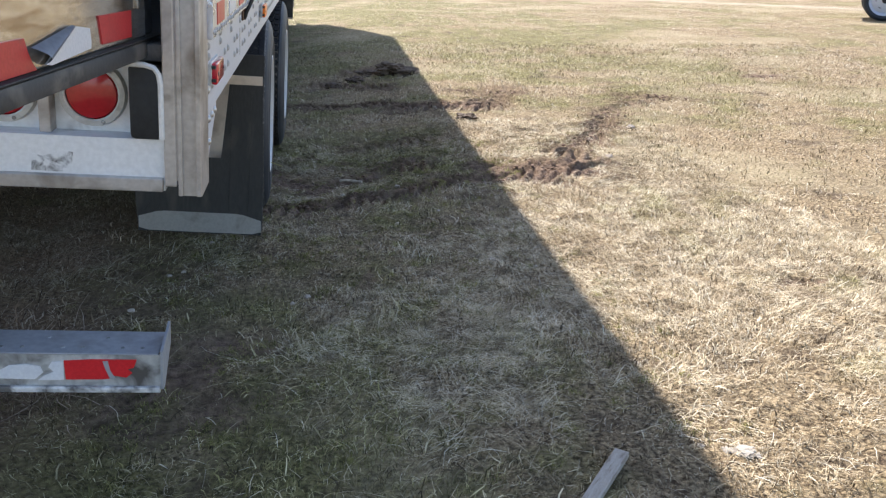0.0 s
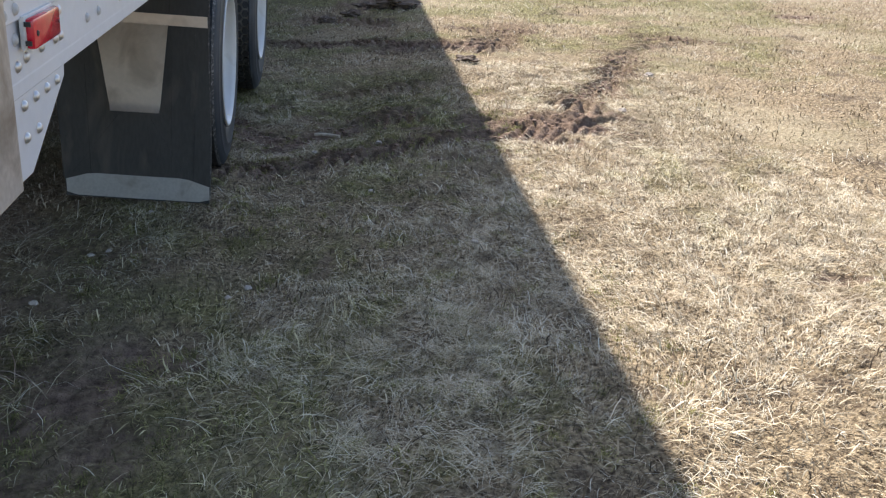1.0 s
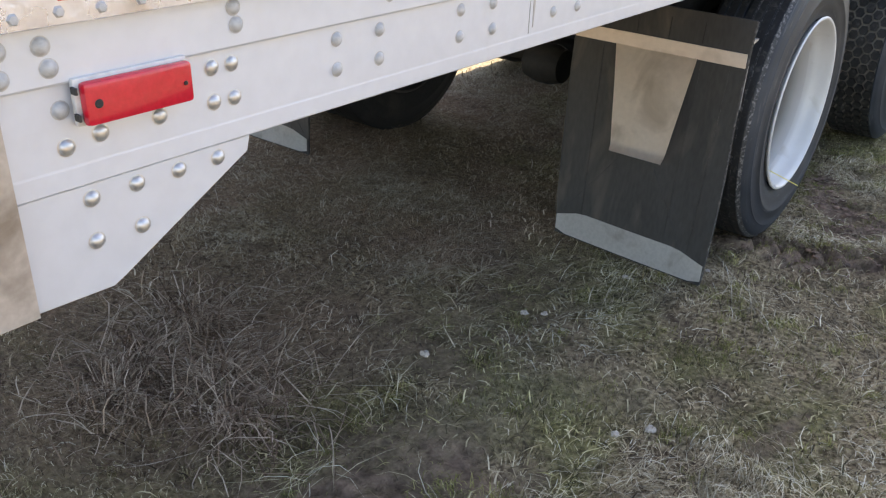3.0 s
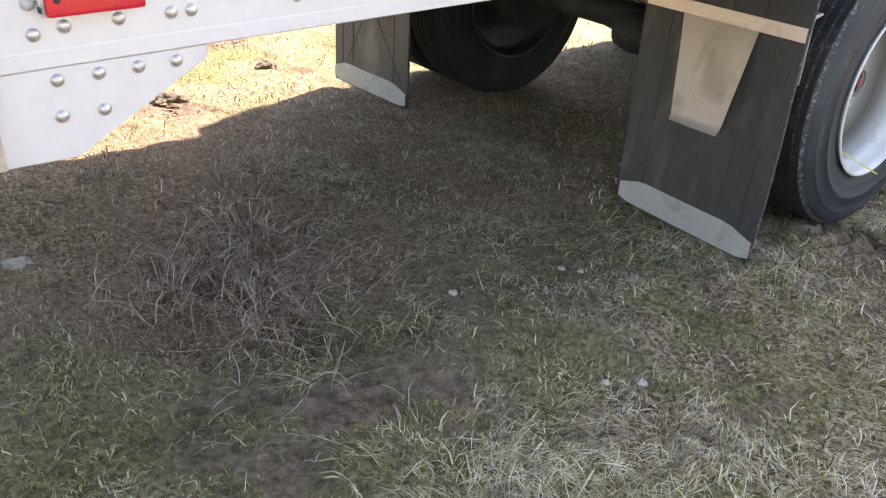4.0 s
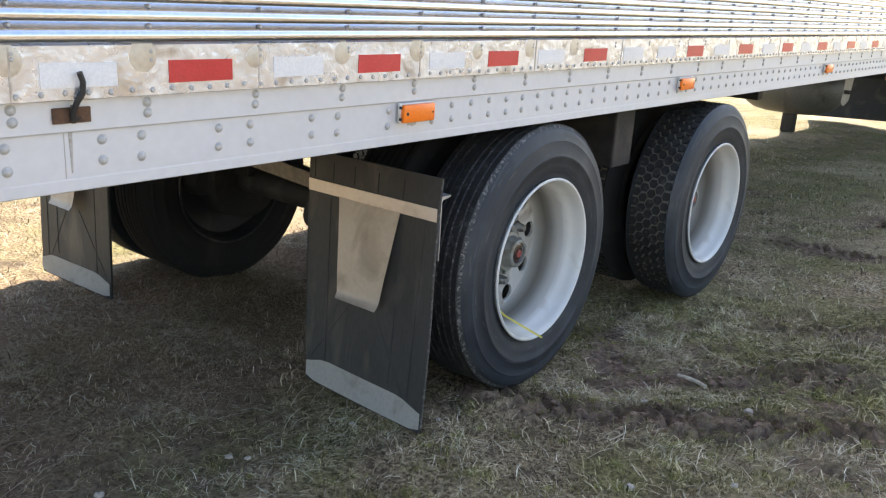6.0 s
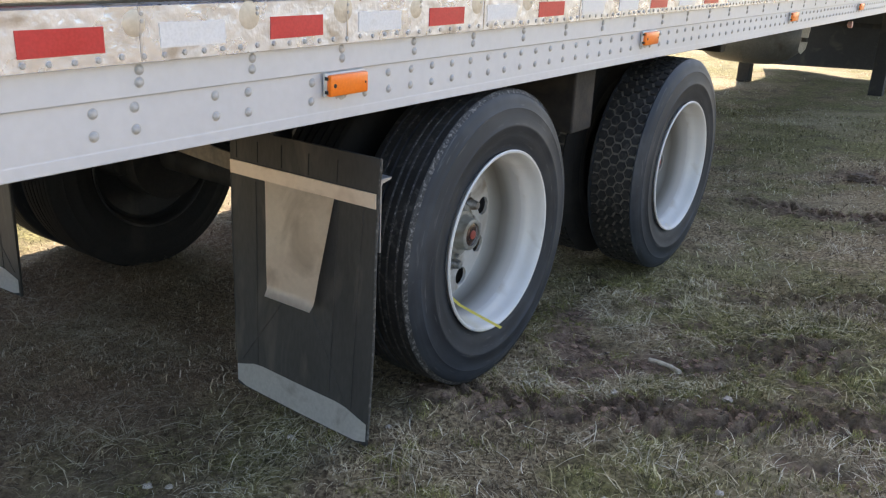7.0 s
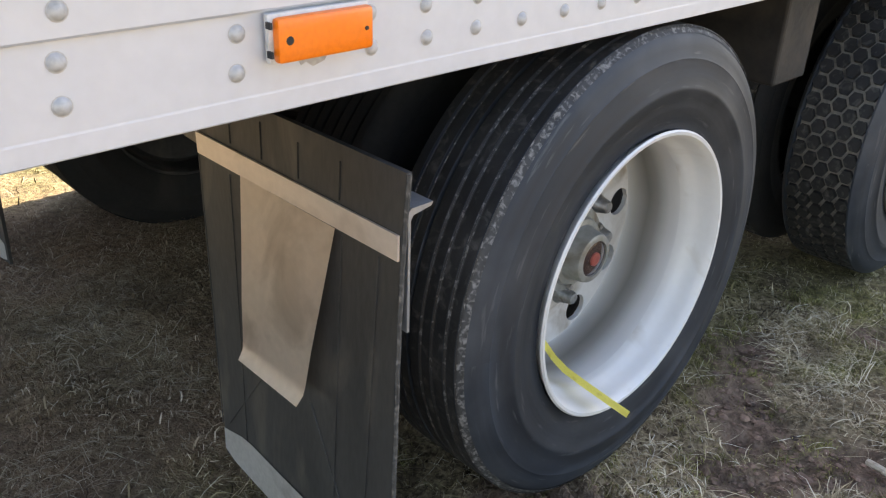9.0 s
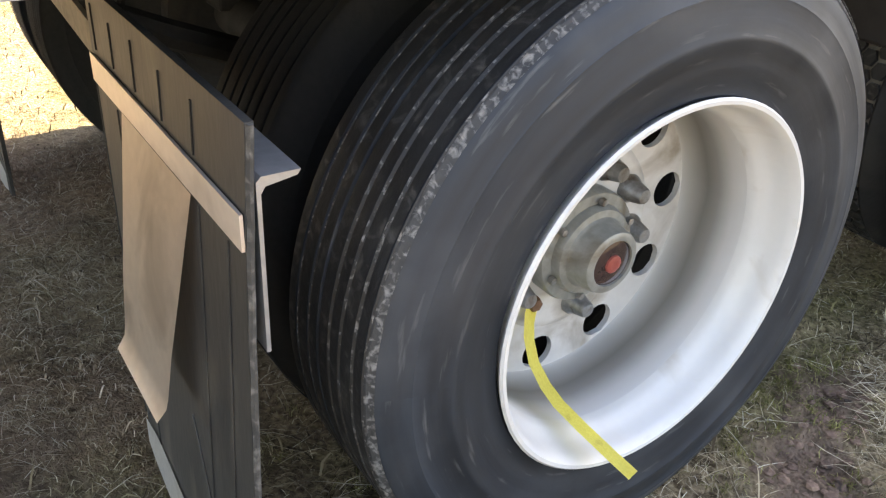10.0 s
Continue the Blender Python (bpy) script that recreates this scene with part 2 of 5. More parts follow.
WHITE_TAPE = material("white_reflective_tape", (0.70, 0.70, 0.715), (0.78, 0.78, 0.79), 0.45, 0.0, 6, 160, (0.58, 0.56, 0.54), 0.70, 12, 0.05)
TAPE_BACK = material("tape_backing", (0.36, 0.38, 0.42), (0.48, 0.50, 0.54), 0.5, 0.2, 10, 90)
RED_LENS = material("red_lens", (0.52, 0.006, 0.022), (0.64, 0.014, 0.036), 0.2, 0.0, 6, 120, None, 0.6, 3, 0.05, 0.05, coat=0.4)
AMBER_LENS = material("amber_lens", (0.95, 0.17, 0.006), (0.98, 0.22, 0.01), 0.3, 0.0, 6, 120, (0.74, 0.17, 0.02), 0.70, 20, 0.04, 0.05, coat=0.2)
WHITE_PLASTIC = material("white_plastic", (0.62, 0.61, 0.58), (0.72, 0.71, 0.69), 0.45, 0.0, 8, 90, (0.35, 0.32, 0.28), 0.62, 16)
PINK_LAMP = material("faded_pink_lamp", (0.50, 0.24, 0.20), (0.62, 0.36, 0.31), 0.4, 0.0, 20, 90, (0.7, 0.66, 0.6), 0.6, 30)
DARK_GLASS = material("dark_hub_window", (0.03, 0.02, 0.02), (0.06, 0.035, 0.03), 0.12, 0.0, 9, 90, None, 0.6, 3, 0.0, 0.04, coat=0.5)
RED_PLUG = material("red_hub_plug", (0.19, 0.030, 0.024), (0.29, 0.062, 0.046), 0.4, 0.0, 20, 90)
STRAP = material("yellow_webbing", (0.88, 0.77, 0.14), (0.94, 0.86, 0.24), 0.6, 0.0, 9, 260, (0.6, 0.48, 0.08), 0.68, 30, 0.25)
SEAL = material("grey_door_seal", (0.028, 0.030, 0.033), (0.06, 0.062, 0.066), 0.6, 0.0, 5, 70, (0.17, 0.155, 0.14), 0.60, 12, 0.15)
# darker tyre rubber: shade between and behind the wheels put into the colour
SHADE_RUBBER = material("shade_dark_rubber", (0.006, 0.006, 0.006), (0.014, 0.0135, 0.013), 0.92, 0.0, 12, 80, (0.022, 0.020, 0.017), 0.6, 5, 0.3)
RUBBER = material("black_rubber_block", (0.012, 0.012, 0.012), (0.028, 0.028, 0.028), 0.65, 0.0, 12, 80, None, 0.6, 3, 0.3)
TANK = material("dull_tank_paint", (0.10, 0.10, 0.10), (0.17, 0.17, 0.165), 0.5, 0.3, 4, 60, (0.07, 0.06, 0.05), 0.6, 4, 0.1)
WALL = material("trailer_skin", (0.70, 0.70, 0.69), (0.80, 0.80, 0.79), 0.3, 0.6, 2, 60, (0.5, 0.48, 0.45), 0.68, 2, 0.05)
ROCK = material("dull_tan_rock", (0.33, 0.29, 0.235), (0.50, 0.455, 0.385), 0.9, 0.0, 30, 160, (0.22, 0.18, 0.135), 0.56, 30, 0.6)
STONE = material("pale_stone", (0.42, 0.355, 0.29), (0.62, 0.54, 0.455), 0.85, 0.0, 30, 200, (0.28, 0.22, 0.17), 0.60, 40, 0.5)
ROOT = material("pale_tan_root", (0.42, 0.34, 0.25), (0.60, 0.52, 0.41), 0.8, 0.0, 30, 160, (0.24, 0.18, 0.12), 0.6, 40, 0.5)
WOOD = material("grey_weathered_wood", (0.33, 0.29, 0.24), (0.50, 0.46, 0.40), 0.8, 0.0, 12, 120, (0.2, 0.16, 0.12), 0.62, 20, 0.4, 0.1, (8, 1, 8))
CLOD = material("dry_clod_soil", (0.12, 0.072, 0.050), (0.31, 0.20, 0.14), 0.95, 0.0, 14, 120, (0.06, 0.042, 0.03), 0.58, 20, 0.7)
MOUND = material("dug_dark_soil", (0.065, 0.045, 0.031), (0.165, 0.115, 0.080), 0.95, 0.0, 16, 120, (0.20, 0.15, 0.10), 0.62, 26, 0.9)
CAR_PAINT = material("silver_car_paint", (0.42, 0.42, 0.43), (0.46, 0.46, 0.47), 0.3, 0.6, 3, 90, None, 0.6, 3, 0.0, 0.05, coat=0.6)
GLASS = material("dark_car_glass", (0.02, 0.02, 0.022), (0.03, 0.03, 0.032), 0.06, 0.0, 3, 90, None, 0.6, 3, 0.0, 0.02)


def ground_material():
    m = bpy.data.materials.new("dry_grass_ground")
    m.use_nodes = True
    n, l = m.node_tree.nodes, m.node_tree.links
    p = n["Principled BSDF"]
    geo = n.new("ShaderNodeNewGeometry")

    def nz(s, d=6.0, dist=0.0):
        t = n.new("ShaderNodeTexNoise")
        t.inputs["Scale"].default_value, t.inputs["Detail"].default_value, t.inputs["Distortion"].default_value = s, d, dist
        l.new(geo.outputs["Position"], t.inputs["Vector"])
        return t.outputs["Fac"]

    def rng(f, lo, hi):
        r = n.new("ShaderNodeMapRange")
        r.inputs["From Min"].default_value, r.inputs["From Max"].default_value = lo, hi
        l.new(f, r.inputs["Value"])
        return r.outputs[0]

    def mix(f, a, b):
        x = n.new("ShaderNodeMix")
        x.data_type = "RGBA"
        l.new(f, x.inputs["Factor"])
        for sock, c in ((x.inputs["A"], a), (x.inputs["B"], b)):
            if isinstance(c, tuple):
                sock.default_value = (*c, 1)
            else:
                l.new(c, sock)
        return x.outputs["Result"]

    straw = mix(rng(nz(60, 4), 0.35, 0.65), (0.085, 0.058, 0.033), (0.46, 0.355, 0.215))
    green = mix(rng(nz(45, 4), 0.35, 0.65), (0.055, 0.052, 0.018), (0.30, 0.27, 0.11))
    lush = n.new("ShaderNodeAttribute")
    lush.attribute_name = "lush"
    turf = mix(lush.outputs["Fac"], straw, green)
    turf = mix(rng(nz(4.5, 6, 0.5), 0.52, 0.78), turf, (0.093, 0.065, 0.047))
    pale = mix(rng(nz(0.55, 5, 0.3), 0.52, 0.68), turf, mix(rng(nz(50, 4), 0.3, 0.7), (0.19, 0.145, 0.085), (0.50, 0.42, 0.27)))
    at = n.new("ShaderNodeAttribute")
    at.attribute_name = "soil"
    dust = n.new("ShaderNodeAttribute")
    dust.attribute_name = "dust"
    pale = mix(dust.outputs["Fac"], pale, mix(rng(nz(40, 5), 0.3, 0.7), (0.14, 0.088, 0.056), (0.42, 0.285, 0.185)))
    soil = mix(rng(nz(28, 6), 0.3, 0.7), (0.085, 0.057, 0.040), (0.28, 0.196, 0.140))
    track = n.new("ShaderNodeAttribute")
    track.attribute_name = "track"
    c = mix(at.outputs["Fac"], pale, soil)
    c = mix(track.outputs["Fac"], c, mix(rng(nz(3, 6), 0.3, 0.7), (0.44, 0.37, 0.27), (0.54, 0.47, 0.36)))
    l.new(c, p.inputs["Base Color"])
    p.inputs["Roughness"].default_value = 0.95
    p.inputs["Specular IOR Level"].default_value = 0.15
    add = n.new("ShaderNodeMath")
    l.new(nz(140, 5), add.inputs[0])
    l.new(nz(35, 5), add.inputs[1])
    bn = n.new("ShaderNodeBump")
    bn.inputs["Strength"].default_value, bn.inputs["Distance"].default_value = 0.9, 0.012
    l.new(add.outputs[0], bn.inputs["Height"])
    l.new(bn.outputs[0], p.inputs["Normal"])
    return m


def blade_material(name, dry_stops, green_stops, dark):
    m = bpy.data.materials.new(name)
    m.use_nodes = True
    n, l = m.node_tree.nodes, m.node_tree.links
    p = n["Principled BSDF"]
    geo = n.new("ShaderNodeNewGeometry")

    def part_of(f, k):
        q = n.new("ShaderNodeMath")
        q.operation = "MULTIPLY"
        l.new(f, q.inputs[0])
        q.inputs[1].default_value = k
        return q.outputs[0]

    def ramp(stops):
        r = n.new("ShaderNodeValToRGB")
        l.new(geo.outputs["Random Per Island"], r.inputs[0])
        e = r.color_ramp.elements
        while len(e) < len(stops):
            e.new(0.5)
        for k, (pos, c) in zip(e, stops):
            k.position, k.color = pos, (*c, 1)
        return r.outputs[0]

    def patches(scale, lo, hi):
        t = n.new("ShaderNodeTexNoise")
        t.inputs["Scale"].default_value, t.inputs["Detail"].default_value, t.inputs["Distortion"].default_value = scale, 6, 0.4
        l.new(geo.outputs["Position"], t.inputs["Vector"])
        r = n.new("ShaderNodeMapRange")
        r.inputs["From Min"].default_value, r.inputs["From Max"].default_value = lo, hi
        l.new(t.outputs["Fac"], r.inputs["Value"])
        return r.outputs[0]

    def mix(f, a, b):
        x = n.new("ShaderNodeMix")
        x.data_type = "RGBA"
        l.new(f, x.inputs["Factor"])
        for sock, c in ((x.inputs["A"], a), (x.inputs["B"], b)):
            if isinstance(c, tuple):
                sock.default_value = (*c, 1)
            else:
                l.new(c, sock)
        return x.outputs["Result"]
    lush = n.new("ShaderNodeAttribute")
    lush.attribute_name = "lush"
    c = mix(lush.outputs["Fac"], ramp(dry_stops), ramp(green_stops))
    c = mix(patches(3.7, 0.50, 0.80), c, dark)
    c = mix(part_of(patches(13.0, 0.50, 0.60), 0.6), c, tuple(v * 0.45 for v in dark))
    dust = n.new("ShaderNodeAttribute")
    dust.attribute_name = "dust"
    c = mix(dust.outputs["Fac"], c, ramp([(0, (0.09, 0.054, 0.034)), (0.4, (0.31, 0.206, 0.132)), (0.8, (0.56, 0.425, 0.295)), (1, (0.83, 0.715, 0.55))]))
    l.new(c, p.inputs["Base Color"])
    p.inputs["Roughness"].default_value = 0.75
    p.inputs["Specular IOR Level"].default_value = 0.2
    return m


THATCH = blade_material("thatch", [(0, (0.045, 0.031, 0.018)), (0.4, (0.19, 0.136, 0.078)), (0.8, (0.48, 0.375, 0.225)), (1, (0.85, 0.75, 0.53))],
                        [(0, (0.040, 0.039, 0.013)), (0.4, (0.165, 0.155, 0.050)), (0.8, (0.40, 0.37, 0.14)), (1, (0.78, 0.70, 0.40))], (0.13, 0.092, 0.056))
STEM = blade_material("pale_stems", [(0, (0.36, 0.27, 0.16)), (0.3, (0.64, 0.525, 0.34)), (0.7, (0.82, 0.72, 0.52)), (1, (0.85, 0.81, 0.67))],
                      [(0, (0.29, 0.245, 0.12)), (0.4, (0.55, 0.475, 0.28)), (0.75, (0.77, 0.685, 0.46)), (1, (0.85, 0.80, 0.62))], (0.40, 0.305, 0.185))
BUSH = blade_material("dry_bush_twigs", [(0, (0.11, 0.066, 0.045)), (0.5, (0.38, 0.26, 0.185)), (1, (0.75, 0.60, 0.46))],
                      [(0, (0.11, 0.066, 0.045)), (0.5, (0.38, 0.265, 0.18)), (1, (0.72, 0.57, 0.43))], (0.16, 0.10, 0.07))
MOSS = blade_material("yellow_green_moss", [(0, (0.08, 0.078, 0.02)), (0.5, (0.25, 0.235, 0.07)), (1, (0.54, 0.48, 0.19))],
                      [(0, (0.06, 0.065, 0.018)), (0.5, (0.20, 0.20, 0.06)), (1, (0.46, 0.42, 0.16))], (0.16, 0.14, 0.045))
GROUND = ground_material()


# ---- mesh helpers ----
def part(name, bm, mat, parent=None, label="", smooth=False):
    me = bpy.data.meshes.new(name)
    bmesh.ops.recalc_face_normals(bm, faces=bm.faces)
    bm.to_mesh(me)
    bm.free()
    me.materials.append(mat)
    if smooth:
        me.shade_smooth()
        me.set_sharp_from_angle(angle=radians(38))
    ob = new(name, me)
    if parent:
        ob.parent = parent
    if label:
        tagged(ob, label)
    return ob


def empty(name, m=None, parent=None):
    ob = new(name)
    ob.empty_display_size = 0.2
    if m is not None:
        ob.matrix_basis = m
    if parent:
        ob.parent = parent
    return ob


def box(bm, x0, x1, y0, y1, z0, z1, bevel=0.0, m=None):
    c = Matrix.LocRotScale(((x0 + x1) / 2, (y0 + y1) / 2, (z0 + z1) / 2), None, (abs(x1 - x0), abs(y1 - y0), abs(z1 - z0)))
    vs = bmesh.ops.create_cube(bm, size=1, matrix=c if m is None else m @ c)["verts"]
    if bevel:
        es = {e for v in vs for e in v.link_edges}
        bmesh.ops.bevel(bm, geom=list(es), offset=bevel, segments=2, affect="EDGES", profile=0.5)
    return bm


def lathe(bm, profile, n, cy, cz, closed=False, phase=0.0):
    """Turn (radius, x) pairs about an axis along x through (cy, cz)."""
    rings = []
    for r, x in profile:
        if r < 1e-6:
            rings.append([bm.verts.new((x, cy, cz))])
        else:
            rings.append([bm.verts.new((x, cy + r * math.cos(phase + i * math.tau / n), cz + r * math.sin(phase + i * math.tau / n))) for i in range(n)])
    pairs = list(zip(rings, rings[1:])) + ([(rings[-1], rings[0])] if closed else [])
    for a, b in pairs:
        for i in range(n):
            j = (i + 1) % n
            if len(a) == 1 and len(b) == 1:
                continue
            if len(a) == 1:
                bm.faces.new((a[0], b[i], b[j]))
            elif len(b) == 1:
                bm.faces.new((a[i], b[0], a[j]))
            else:
                bm.faces.new((a[i], b[i], b[j], a[j]))
    return bm


def extrude_y(bm, pts, stations, closed=True):
    """A profile of (x, z) pairs carried along y through the stations."""
    rows = [[bm.verts.new((x, y, z)) for x, z in pts] for y in stations]
    k = len(pts)
    for a, b in zip(rows, rows[1:]):
        for i in range(k if closed else k - 1):
            j = (i + 1) % k
            bm.faces.new((a[i], a[j], b[j], b[i]))
    if closed:
        bm.faces.new(rows[0])
        bm.faces.new(rows[-1][::-1])
    return bm


def slab(bm, outline, axis, lo, hi, bevel=0.0):
    """A flat outline (pairs in the other two axes) with thickness along an axis."""
    def place(p, d):
        q = list(p)
        q.insert("xyz".index(axis), d)
        return q
    a = [bm.verts.new(place(p, lo)) for p in outline]
    b = [bm.verts.new(place(p, hi)) for p in outline]
    fs = [bm.faces.new(a), bm.faces.new(b[::-1])]
    k = len(a)
    for i in range(k):
        fs.append(bm.faces.new((a[i], b[i], b[(i + 1) % k], a[(i + 1) % k])))
    if bevel:
        es = {e for f in fs for e in f.edges}
        bmesh.ops.bevel(bm, geom=list(es), offset=bevel, segments=1, affect="EDGES")
    return bm


def tube(bm, pts, r, n=10):
    pts = [Vector(p) for p in pts]
    rings = []
    for i, p in enumerate(pts):
        d = (pts[min(i + 1, len(pts) - 1)] - pts[max(i - 1, 0)]).normalized()
        u = d.orthogonal().normalized() if i == 0 else (u - d * u.dot(d)).normalized()
        w = d.cross(u)
        rings.append([bm.verts.new(p + r * (u * math.cos(k * math.tau / n) + w * math.sin(k * math.tau / n))) for k in range(n)])
    for a, b in zip(rings, rings[1:]):
        for k in range(n):
            bm.faces.new((a[k], a[(k + 1) % n], b[(k + 1) % n], b[k]))
    bm.faces.new(rings[0][::-1])
    bm.faces.new(rings[-1])
    return bm


def B():
    return bmesh.new()


def vnoise(x, y, seed):
    """Smooth value noise on a unit lattice."""
    xi, yi = np.floor(x).astype(np.int64), np.floor(y).astype(np.int64)
    fx, fy = x - xi, y - yi
    fx, fy = fx * fx * (3 - 2 * fx), fy * fy * (3 - 2 * fy)

    def h(a, b):
        v = (a * 374761393 + b * 668265263 + seed * 974634541) & 0xFFFFFFFF
        v = ((v ^ (v >> 13)) * 1274126177) & 0xFFFFFFFF
        return ((v ^ (v >> 16)) & 0xFFFF) / 65535.0
    return (h(xi, yi) * (1 - fx) + h(xi + 1, yi) * fx) * (1 - fy) + (h(xi, yi + 1) * (1 - fx) + h(xi + 1, yi + 1) * fx) * fy


# churned wheel tracks and dark ground patches: x, y, x, y, half width, depth of colour
RUTS = [(-0.34, 4.87, 0.09, 5.05, 0.12, 0.75), (0.09, 5.05, 0.48, 5.27, 0.13, 0.8), (0.49, 5.28, 1.12, 5.51, 0.12, 0.8), (1.19, 5.59, 1.68, 5.67, 0.27, 1), (1.78, 6.08, 2.17, 6.76, 0.17, 0.68), (2.17, 6.76, 2.64, 7.76, 0.17, 0.60),
        (2.64, 7.76, 3.28, 8.57, 0.2, 0.42), (3, 8.57, 3.65, 8.24, 0.12, 0.6), (1.42, 8.78, 1.9, 8.62, 0.12, 0.66), (-0.28, 8.41, 0.67, 8.17, 0.14, 0.8), (0.71, 7.99, 1.53, 8.07, 0.16, 0.85), (1.53, 8.02, 1.94, 8.96, 0.2, 0.5),
        (0.54, 10.43, 0.95, 10.25, 0.26, 1), (0.04, 9.66, 0.66, 9.19, 0.16, 0.7), (1.29, 4.59, 1.87, 4.63, 0.05, 0.3), (0.22, 6.49, 0.82, 6.72, 0.1, 0.5), (0.95, 5.29, 1.15, 5.11, 0.07, 0.5), (-0.36, 3.12, -0.26, 3.08, 0.09, 0.75),
        (-0.63, 2.71, -0.52, 2.76, 0.09, 0.75), (0.17, 3.63, 0.22, 3.89, 0.03, 0.6), (2.11, 3.55, 2.29, 3.53, 0.05, 0.7), (5.05, 9.81, 5.27, 9.82, 0.12, 0.9), (-4.39, 4.26, -4.17, 4.37, 0.14, 1), (-3.01, 3.43, -2.83, 3.48, 0.1, 0.9),
        (-3.67, 3.42, -3.45, 3.47, 0.12, 0.9), (0.41, 5.81, 0.63, 6.03, 0.2, 0.65), (-0.11, 5.48, 0.09, 5.54, 0.14, 0.5), (-0.74, 3.58, -0.75, 3.73, 0.24, 0.5), (-0.81, 3.94, -0.86, 4.09, 0.24, 0.5), (-0.61, 2.77, -0.4, 2.96, 0.14, 0.8),
        (-0.58, 2.93, -0.5, 3.01, 0.20, 0.62), (-0.43, 2.54, -0.35, 2.59, 0.18, 0.6), (-0.4, 2.96, -0.22, 3.18, 0.07, 0.5), (-0.14, 5.48, -0.23, 5.65, 0.1, 0.95), (-0.29, 5.71, -0.37, 5.93, 0.09, 0.9), (-0.01, 5.39, 0.09, 5.59, 0.09, 0.95),
        (-0.14, 6.2, -0.08, 6.28, 0.07, 0.9), (0.21, 5.57, 0.34, 5.68, 0.08, 0.9), (-0.14, 5.32, -0.04, 5.28, 0.07, 0.9), (0.61, 5.68, 0.74, 5.64, 0.07, 0.8), (0.05, 5.98, 0.14, 6.04, 0.06, 0.8), (0.76, 5.08, 0.94, 5.09, 0.06, 0.7)]


def soil_at(x, y, prints=False):
    s = np.zeros_like(x)
    lug = np.zeros_like(x)
    wob = 0.45 + 1.1 * vnoise(x * 7, y * 7, 5) * (0.6 + 0.8 * vnoise(x * 23, y * 23, 6))
    for x0, y0, x1, y1, w, k in RUTS:
        dx, dy = x1 - x0, y1 - y0
        n = math.hypot(dx, dy)
        t = np.clip(((x - x0) * dx + (y - y0) * dy) / (n * n), 0, 1)
        d = np.hypot(x - x0 - t * dx, y - y0 - t * dy) / (w * wob)
        here = k * np.clip(1.6 - d, 0, 1)
        s = np.maximum(s, here)
        if prints and n > 0.3:
            side = ((x - x0) * dy - (y - y0) * dx) / n
            wave = np.sin((t * n + np.abs(side) * 0.8) * math.tau / 0.092 + 2.2 * vnoise(x * 4, y * 4, 14))
            lug = np.where(here > 0.05, (0.75 if w > 0.25 else 1.0) * np.tanh(2.2 * wave) * np.minimum(here * 1.3, 0.8) * (0.55 + 0.7 * vnoise(x * 9, y * 9, 15)), lug)
    return (s, lug) if prints else s


def dust_at(x, y):
    """Bare dusty brown earth under the trailer."""
    return np.clip((-0.62 - x) / 0.5, 0, 1) * np.clip((x + 3.0) / 0.5, 0, 1) * np.clip((7.8 - y) / 1.5, 0, 1) * np.clip(0.12 + 1.15 * vnoise(x * 2.7, y * 2.7, 41) * (0.5 + 0.9 * vnoise(x * 9, y * 9, 42)), 0, 0.88)


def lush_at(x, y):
    """Where the turf is green: broken patches, more out in the field and beside the trailer, where it also darkens the
    shaded ground.
    """
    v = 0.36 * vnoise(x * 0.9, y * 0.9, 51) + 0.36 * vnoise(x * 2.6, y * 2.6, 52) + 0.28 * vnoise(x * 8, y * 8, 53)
    # extra green here also puts the trailer's shade into the turf colour
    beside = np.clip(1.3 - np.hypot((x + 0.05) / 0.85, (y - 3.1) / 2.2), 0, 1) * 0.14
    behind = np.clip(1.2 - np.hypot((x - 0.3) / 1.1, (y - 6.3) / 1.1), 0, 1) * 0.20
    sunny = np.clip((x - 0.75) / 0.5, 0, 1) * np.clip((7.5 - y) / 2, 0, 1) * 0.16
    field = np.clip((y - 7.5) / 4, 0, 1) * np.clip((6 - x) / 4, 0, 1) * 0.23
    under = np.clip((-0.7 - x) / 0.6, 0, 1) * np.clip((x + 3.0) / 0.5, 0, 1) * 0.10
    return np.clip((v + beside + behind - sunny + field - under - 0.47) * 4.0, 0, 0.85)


def height(x, y):
    t = np.clip((-1.25 - x) / 1.25, 0, 1)
    ahead = 0.3 * np.maximum(y - 6, 0)
    rise = 0.025 * np.clip(y - 4, 0, 11) * np.clip((x - 0.3 + ahead) / (0.7 + ahead), 0, 1)
    h = 0.085 * t * t * (3 - 2 * t) + np.maximum(rise, 0.0175 * np.clip(y - 7, 0, 11))
    near = np.clip(1.6 - np.hypot(x, y - 5) / 14, 0, 1)
    h = h + near * (0.020 * (vnoise(x * 2.1, y * 2.1, 1) - 0.5) + 0.016 * (vnoise(x * 8, y * 8, 2) - 0.5) + 0.010 * (vnoise(x * 27, y * 27, 3) - 0.5))
    s, lug = soil_at(x, y, True)
    return h + s * (0.030 * (vnoise(x * 11, y * 11, 8) - 0.9) + 0.026 * (vnoise(x * 30, y * 30, 9) - 0.5)) + 0.034 * lug


def ground_z(x, y):
    return float(height(np.array([x], float), np.array([y], float))[0])


def steps(lo, hi, fine, far, grow):
    a = list(np.arange(lo, hi, fine))
    s, v, up = fine, a[-1], []
    while v < far:
        s *= grow
        v += s
        up.append(v)
    s, v, down = fine, lo, []
    while v > -far:
        s *= grow
        v -= s
        down.append(v)
    return np.array(down[::-1] + a + up)


